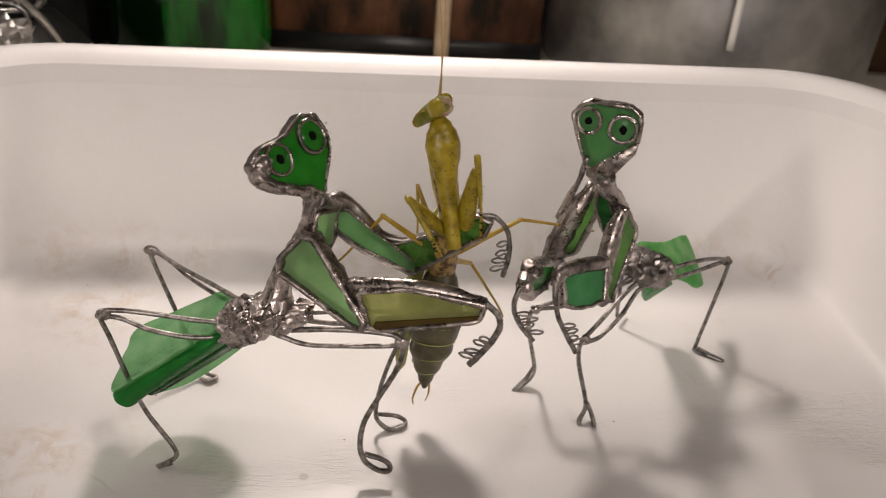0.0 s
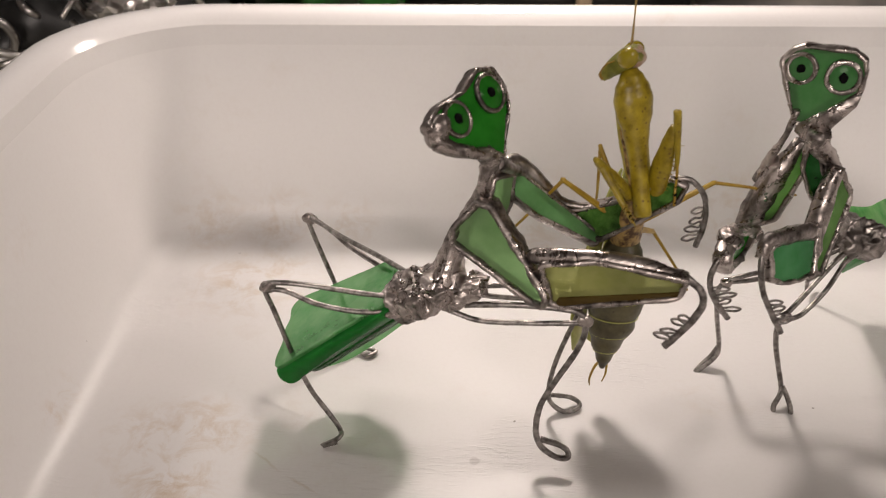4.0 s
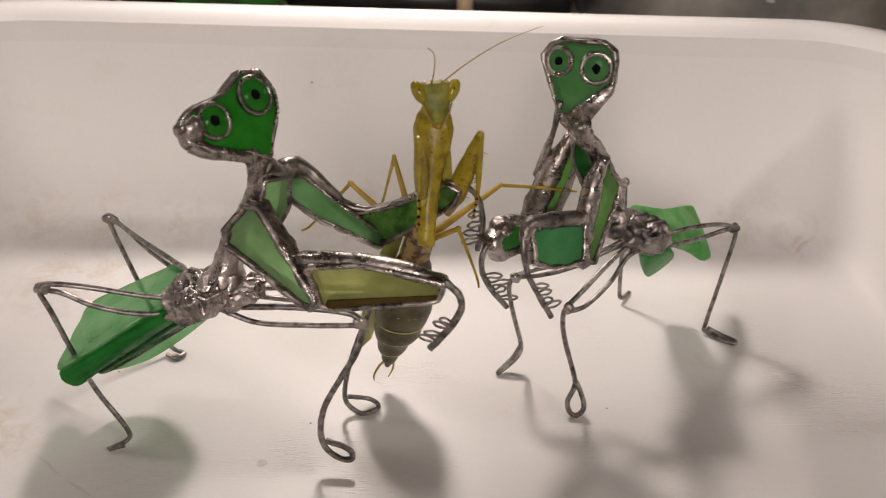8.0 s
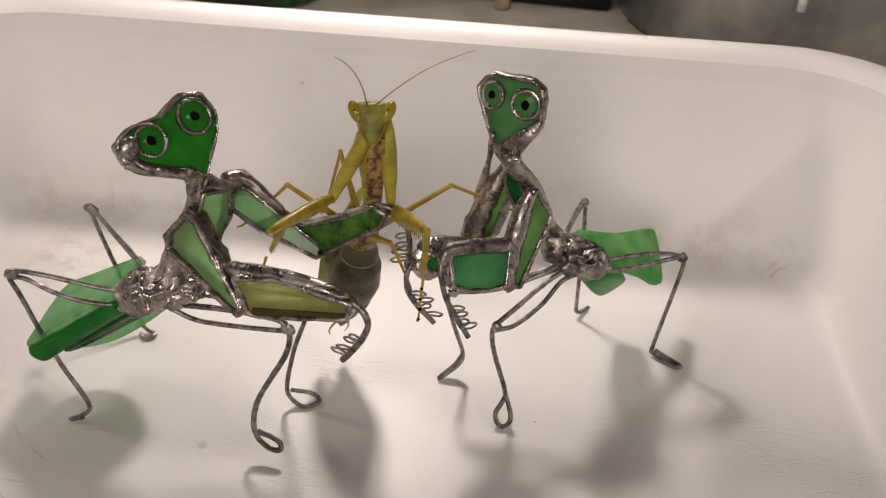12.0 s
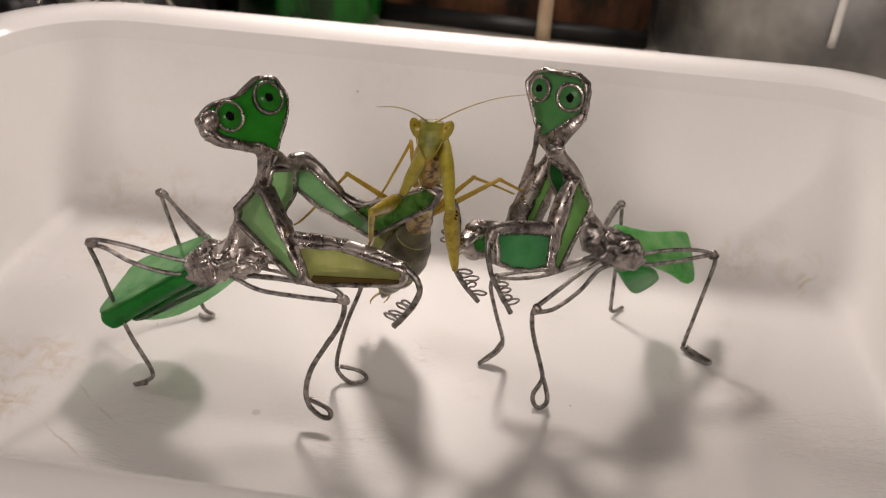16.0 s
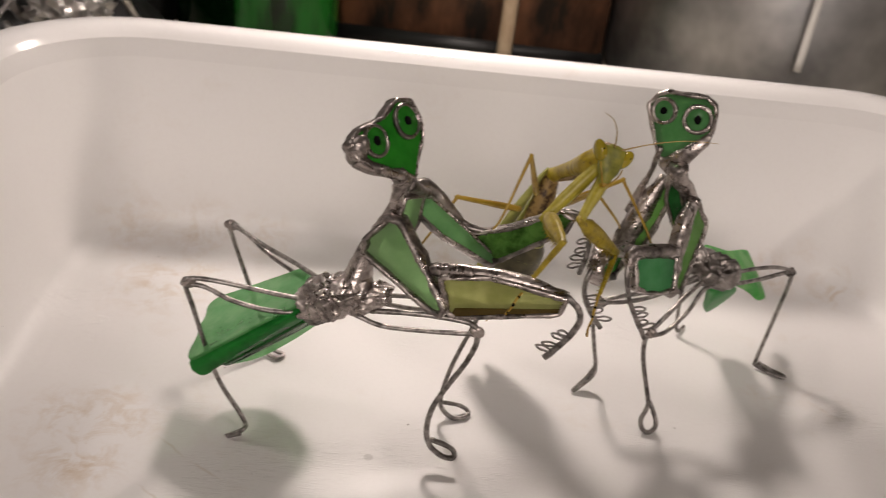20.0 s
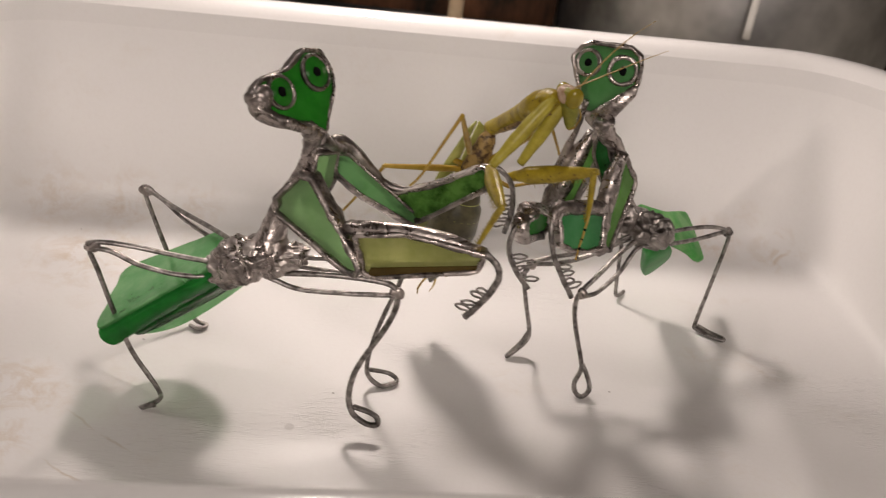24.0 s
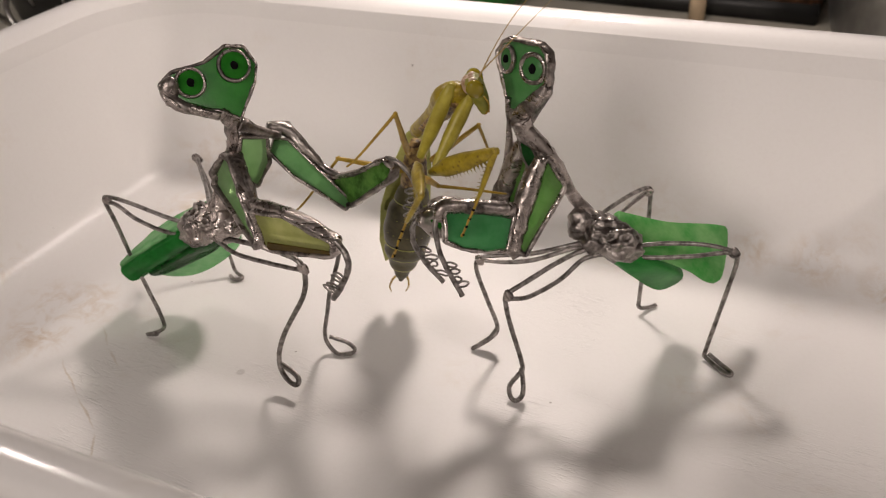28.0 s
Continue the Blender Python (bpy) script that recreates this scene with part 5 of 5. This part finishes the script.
    (23.5, (20.7, 202.7, 97.1), (9.6, 226.3, 75.8), (5.9, 226.7, 56.3), (-3.4, 225.3, 19.0), (5.8, 196.3, 76.9), (7.8, 171.7, 80.2), (1.4, 172.7, 66.1), (-3.9, 169.6, 57.3), (12.8, 196.6, 75.4), (37.1, 201.7, 78.4), (36.7, 194.6, 63.8), (35.9, 190.1, 53.7), (-21.1, 213.2, 65.9), (-33.0, 216.0, 46.5), (-2.5, 203.2, 88.2), (-10.6, 202.1, 68.9), (25.6, 222.1, 80.1), (33.8, 235.7, 64.9), (20.3, 219.3, 61.8), (37.0, 214.3, 69.5)),
    (24.0, (20.6, 202.0, 95.9), (8.1, 226.9, 75.5), (2.9, 226.9, 56.4), (-4.9, 226.8, 18.5), (5.7, 196.2, 75.8), (7.8, 171.5, 77.8), (3.7, 176.1, 63.4), (-3.1, 172.6, 55.8), (12.9, 203.2, 71.2), (32.9, 191.8, 80.3), (34.6, 194.2, 64.6), (32.9, 190.1, 54.4), (-22.5, 211.3, 66.6), (-35.0, 214.3, 47.5), (-2.9, 201.7, 88.0), (-13.1, 196.3, 69.9), (24.6, 222.5, 80.1), (32.2, 234.0, 63.0), (15.4, 222.4, 58.8), (31.4, 215.9, 66.8)),
    (24.5, (21.3, 205.1, 95.1), (6.1, 227.9, 74.6), (-0.1, 227.6, 56.0), (-4.3, 225.7, 18.0), (6.7, 196.8, 76.5), (9.8, 172.2, 78.2), (2.9, 175.6, 64.6), (-2.1, 169.4, 56.2), (15.2, 205.6, 70.4), (34.0, 193.0, 81.0), (33.2, 192.0, 65.0), (32.2, 192.5, 54.1), (-22.5, 212.6, 65.7), (-35.3, 210.8, 46.7), (-0.2, 203.3, 87.5), (-11.6, 196.0, 71.1), (24.3, 214.0, 83.1), (28.7, 227.3, 66.1), (14.6, 224.7, 57.4), (29.6, 216.6, 65.8)),
    (25.0, (21.0, 207.2, 94.7), (2.6, 227.4, 72.8), (-2.3, 224.8, 54.9), (-7.9, 226.5, 17.0), (6.3, 198.7, 76.2), (10.8, 174.2, 76.0), (1.9, 177.8, 63.6), (-3.6, 172.0, 56.2), (13.6, 206.8, 70.1), (34.5, 197.2, 80.0), (32.5, 193.1, 64.8), (31.1, 195.4, 54.1), (-22.3, 214.2, 64.1), (-34.9, 208.3, 45.6), (1.2, 201.8, 88.2), (-10.1, 196.2, 71.3), (24.5, 215.5, 82.1), (27.2, 228.7, 64.8), (20.7, 216.8, 73.1), (35.3, 216.5, 61.1)),
    (26.0, (24.4, 207.2, 96.0), (2.0, 223.4, 74.1), (-4.6, 229.0, 51.5), (-10.2, 226.3, 13.5), (12.0, 194.6, 79.1), (-2.6, 196.5, 59.1), (-12.6, 193.2, 47.1), (-13.3, 182.4, 45.1), (17.5, 202.9, 72.5), (38.4, 195.4, 83.9), (34.6, 192.9, 68.6), (30.6, 196.0, 58.8), (-20.8, 211.1, 66.2), (-34.3, 204.1, 48.8), (3.2, 205.3, 87.4), (-8.3, 200.7, 70.4), (25.8, 216.5, 82.2), (27.1, 230.0, 64.9), (20.9, 205.8, 69.7), (34.6, 216.1, 61.6)),
    (27.0, (24.1, 209.2, 95.3), (1.2, 224.4, 72.9), (-4.4, 228.8, 50.5), (-10.3, 225.5, 12.6), (12.2, 198.0, 71.3), (2.3, 190.0, 59.3), (-3.0, 186.0, 51.1), (-6.2, 180.0, 43.8), (18.4, 202.2, 72.8), (39.5, 196.3, 84.6), (35.2, 194.3, 69.3), (31.5, 194.6, 59.3), (-20.1, 210.6, 65.8), (-33.5, 204.2, 48.1), (4.1, 206.2, 86.5), (-8.2, 201.3, 70.1), (25.8, 217.2, 81.6), (25.3, 230.4, 64.2), (20.4, 204.4, 68.7), (34.0, 215.7, 61.9)),
    (27.5, (23.9, 210.2, 94.9), (0.9, 224.9, 72.3), (-4.3, 228.6, 50.1), (-10.3, 225.1, 12.1), (10.7, 201.0, 67.6), (12.7, 188.0, 62.6), (8.5, 187.0, 54.4), (8.2, 180.0, 50.4), (18.9, 201.8, 72.9), (40.1, 196.8, 84.9), (35.5, 195.0, 69.7), (31.9, 193.8, 59.6), (-19.8, 210.4, 65.5), (-33.2, 204.2, 47.8), (4.5, 206.7, 86.0), (-8.1, 201.6, 70.0), (25.7, 217.6, 81.3), (24.4, 230.6, 63.8), (20.2, 203.7, 68.2), (33.6, 215.5, 62.0)),
    (28.0, (23.8, 211.2, 94.6), (0.5, 225.4, 71.7), (-4.2, 228.5, 49.6), (-10.4, 224.7, 11.6), (11.8, 205.3, 71.5), (25.1, 184.6, 75.3), (16.8, 188.8, 62.2), (18.7, 178.9, 58.0), (19.4, 201.4, 73.0), (40.7, 197.2, 85.2), (35.8, 195.7, 70.1), (32.4, 193.1, 59.9), (-19.4, 210.2, 65.3), (-32.8, 204.3, 47.4), (4.9, 207.2, 85.5), (-8.0, 201.9, 69.8), (25.7, 217.9, 81.0), (23.5, 230.8, 63.4), (20.0, 203.0, 67.7), (33.3, 215.3, 62.1)),
]
# seconds, the way the head faces and the way its chin points
HEAD = [
    (0.0, (-0.68, 0.28, 0.66), (-0.66, 0.06, -0.70)),
    (4.6, (-0.68, 0.28, 0.66), (-0.66, 0.06, -0.70)),
    (5.3, (-0.35, -0.55, 0.70), (-0.60, -0.25, -0.75)),
    (6.5, (0.12, -0.90, 0.40), (0.08, -0.40, -0.92)),
    (9.0, (0.16, -0.88, 0.42), (0.12, -0.40, -0.92)),
    (11.0, (0.16, -0.88, 0.42), (0.10, -0.42, -0.90)),
    (12.5, (0.10, -0.88, 0.46), (0.10, -0.46, -0.88)),
    (14.5, (0.00, -0.86, 0.50), (0.04, -0.50, -0.86)),
    (18.0, (0.05, -0.86, 0.50), (0.04, -0.50, -0.86)),
    (19.0, (0.30, -0.84, 0.44), (-0.10, -0.46, -0.88)),
    (20.0, (0.32, -0.86, 0.40), (-0.22, -0.44, -0.87)),
    (20.5, (0.80, -0.40, 0.34), (0.00, -0.36, -0.92)),
    (21.0, (0.94, 0.22, 0.22), (0.14, -0.20, -0.96)),
    (24.5, (0.94, 0.22, 0.20), (0.14, -0.16, -0.96)),
    (26.0, (0.86, 0.42, 0.16), (0.20, 0.02, -0.97)),
    (28.0, (0.85, 0.45, 0.18), (0.26, 0.08, -0.95)),
]
# seconds, the way that each antenna points
ANTENNAE = [
    (0.0, (-0.07, 0.20, 1.0), (0.0, 0.12, 1.0)),
    (4.6, (-0.07, 0.20, 1.0), (0.0, 0.12, 1.0)),
    (6.5, (-0.05, -0.75, 0.66), (0.80, 0.20, 0.50)),
    (9.0, (0.02, -0.80, 0.60), (0.84, 0.20, 0.45)),
    (12.5, (-0.14, -0.62, 0.77), (0.80, 0.25, 0.50)),
    (17.0, (-0.36, -0.88, 0.36), (0.86, 0.45, 0.16)),
    (19.0, (-0.25, -0.80, 0.55), (0.92, 0.30, 0.10)),
    (20.0, (-0.30, -0.70, 0.60), (0.95, 0.22, 0.10)),
    (21.0, (0.55, -0.20, 0.75), (0.85, 0.30, 0.35)),
    (24.5, (0.55, -0.10, 0.75), (0.85, 0.30, 0.35)),
    (26.0, (0.45, 0.30, 0.80), (0.62, 0.30, 0.70)),
    (28.0, (0.45, 0.30, 0.80), (0.62, 0.30, 0.70)),
]
BACK = Vector((-0.55, 0.75, 0.35))
# seconds, the way the back of the pronotum faces: it turns away from nine to eleven seconds
TURNED = [(0.0, (0.50, -0.80, 0.30)), (4.6, (0.50, -0.80, 0.30)), (6.5, (0.15, -0.95, 0.30)), (7.0, (0.0, -0.95, 0.30)), (8.0, (-0.22, -0.90, 0.30)), (9.0, (-0.60, -0.74, 0.32)), (10.0, (-0.92, -0.20, 0.34)), (10.5, (-0.90, 0.32, 0.35)), (11.0, (-0.55, 0.75, 0.35)), (28.0, (-0.55, 0.75, 0.35))]


def axes(at, along, lean):
    """A pose at a place in millimetres: z along, y as near to lean as can be."""
    z = along.normalized()
    x = lean.cross(z).normalized()
    y = z.cross(x)
    return Matrix.Translation(at * MM) @ Matrix((x, y, z)).transposed().to_4x4()


def mantis_poses(t, row):
    lean = back_at(t)
    neck, base, waist, tail, *rest = [Vector(v) for v in row]
    fore = {"P": rest[0:4], "Q": rest[4:8]}
    legs = {"a": rest[8:10], "b": rest[10:12], "c": rest[12:14], "d": rest[14:16]}
    side = (neck - base).cross(BACK).normalized()
    if side.x > 0:
        side = -side
    out = {"prothorax": axes(neck - (neck - base).normalized() * 28.0, neck - base, lean), "thorax": axes(waist, base - waist, BACK), "abdomen": axes(waist, tail - waist, BACK)}
    root = base.lerp(waist, 0.75)
    for name, (hip, knee, shin, toe) in fore.items():
        start = neck.lerp(base, 0.24 if t < 10.5 else 0.08) + side * (1 if name == "P" else -1) * (1.5 if t < 10.5 else 3.2) - lean * 2.4
        out[name + "coxa"] = axes(start, hip - start, BACK)
        out[name + "femur"] = axes(hip, knee - hip, shin - hip)
        out[name + "tibia"] = axes(knee, shin - knee, hip - knee)
        out[name + "tarsus"] = axes(shin, toe - shin, hip - knee)
    for name, (knee, foot) in legs.items():
        out[name + "femur"] = axes(knee - (knee - root).normalized() * FEMURS[name], knee - root, Vector((0.1, 1, 0.1)))
        out[name + "tibia"] = axes(knee, foot - knee, Vector((0.1, 1, 0.1)))
    return out


def back_at(t):
    for (t0, a), (t1, b) in zip(TURNED, TURNED[1:]):
        if t <= t1:
            return Vector(a).lerp(Vector(b), (t - t0) / (t1 - t0))
    return BACK


def neck_at(t, which=0):
    for (t0, *a), (t1, *b) in zip(JOINTS, JOINTS[1:]):
        if t <= t1:
            k = (t - t0) / (t1 - t0)
            return Vector(a[which]).lerp(Vector(b[which]), max(0.0, min(1.0, k)))
    return Vector(JOINTS[-1][1 + which])


def ways_at(table, t):
    for (t0, f0, d0), (t1, f1, d1) in zip(table, table[1:]):
        if t <= t1:
            k = (t - t0) / (t1 - t0)
            return Vector(f0).lerp(Vector(f1), k), Vector(d0).lerp(Vector(d1), k)
    return Vector(table[-1][1]), Vector(table[-1][2])


def motions():
    early = Matrix(((0.9998, 0.0052, 0.0216, -0.00043), (-0.0033, 0.9963, -0.0864, 0.00242), (-0.0220, 0.0863, 0.9960, -0.01958), (0, 0, 0, 1)))
    late = Matrix.Translation(RIGHT.location.copy())
    first = early @ late
    walk(RIGHT, [(0.0, first), (4.6, first), (6.2, late), (28.0, late)])

    keyed = [(t, mantis_poses(t, row)) for t, *row in JOINTS]
    for name in keyed[0][1]:
        turns = [(t, axes(neck_at(t) - (neck_at(t) - neck_at(t, 1)).normalized() * 28.0, neck_at(t) - neck_at(t, 1), Vector(way))) for t, way in TURNED if t == 10.5] if name == "prothorax" else []
        walk(MANTIS_PARTS[name], sorted([(t, poses[name]) for t, poses in keyed] + turns, key=lambda row: row[0]))
    rows, feelers = [], {"L": [], "R": []}
    for t in sorted({t for t, *_ in JOINTS} | {t for t, *_ in HEAD} | {t for t, *_ in ANTENNAE}):
        face, chin = ways_at(HEAD, t)
        head = axes(neck_at(t), -chin, -face)
        hang = max(0.0, min(1.0, (t - 19.2) / 1.6))
        head.translation += (chin * 2.6 + face * 0.9) * hang * MM
        rows.append((t, head))
        back = head.to_3x3().inverted()
        for name, way, side in zip("LR", ways_at(ANTENNAE, t), (-1, 1)):
            feelers[name].append((t, axes(Vector((side * 1.2, -5.2, 4.4)), back @ way, Vector((side * 0.8, 0.3, -0.6)))))
    for name in "LR":
        walk(MANTIS_PARTS["feeler" + name], feelers[name])
    walk(MANTIS_PARTS["head"], rows)


motions()
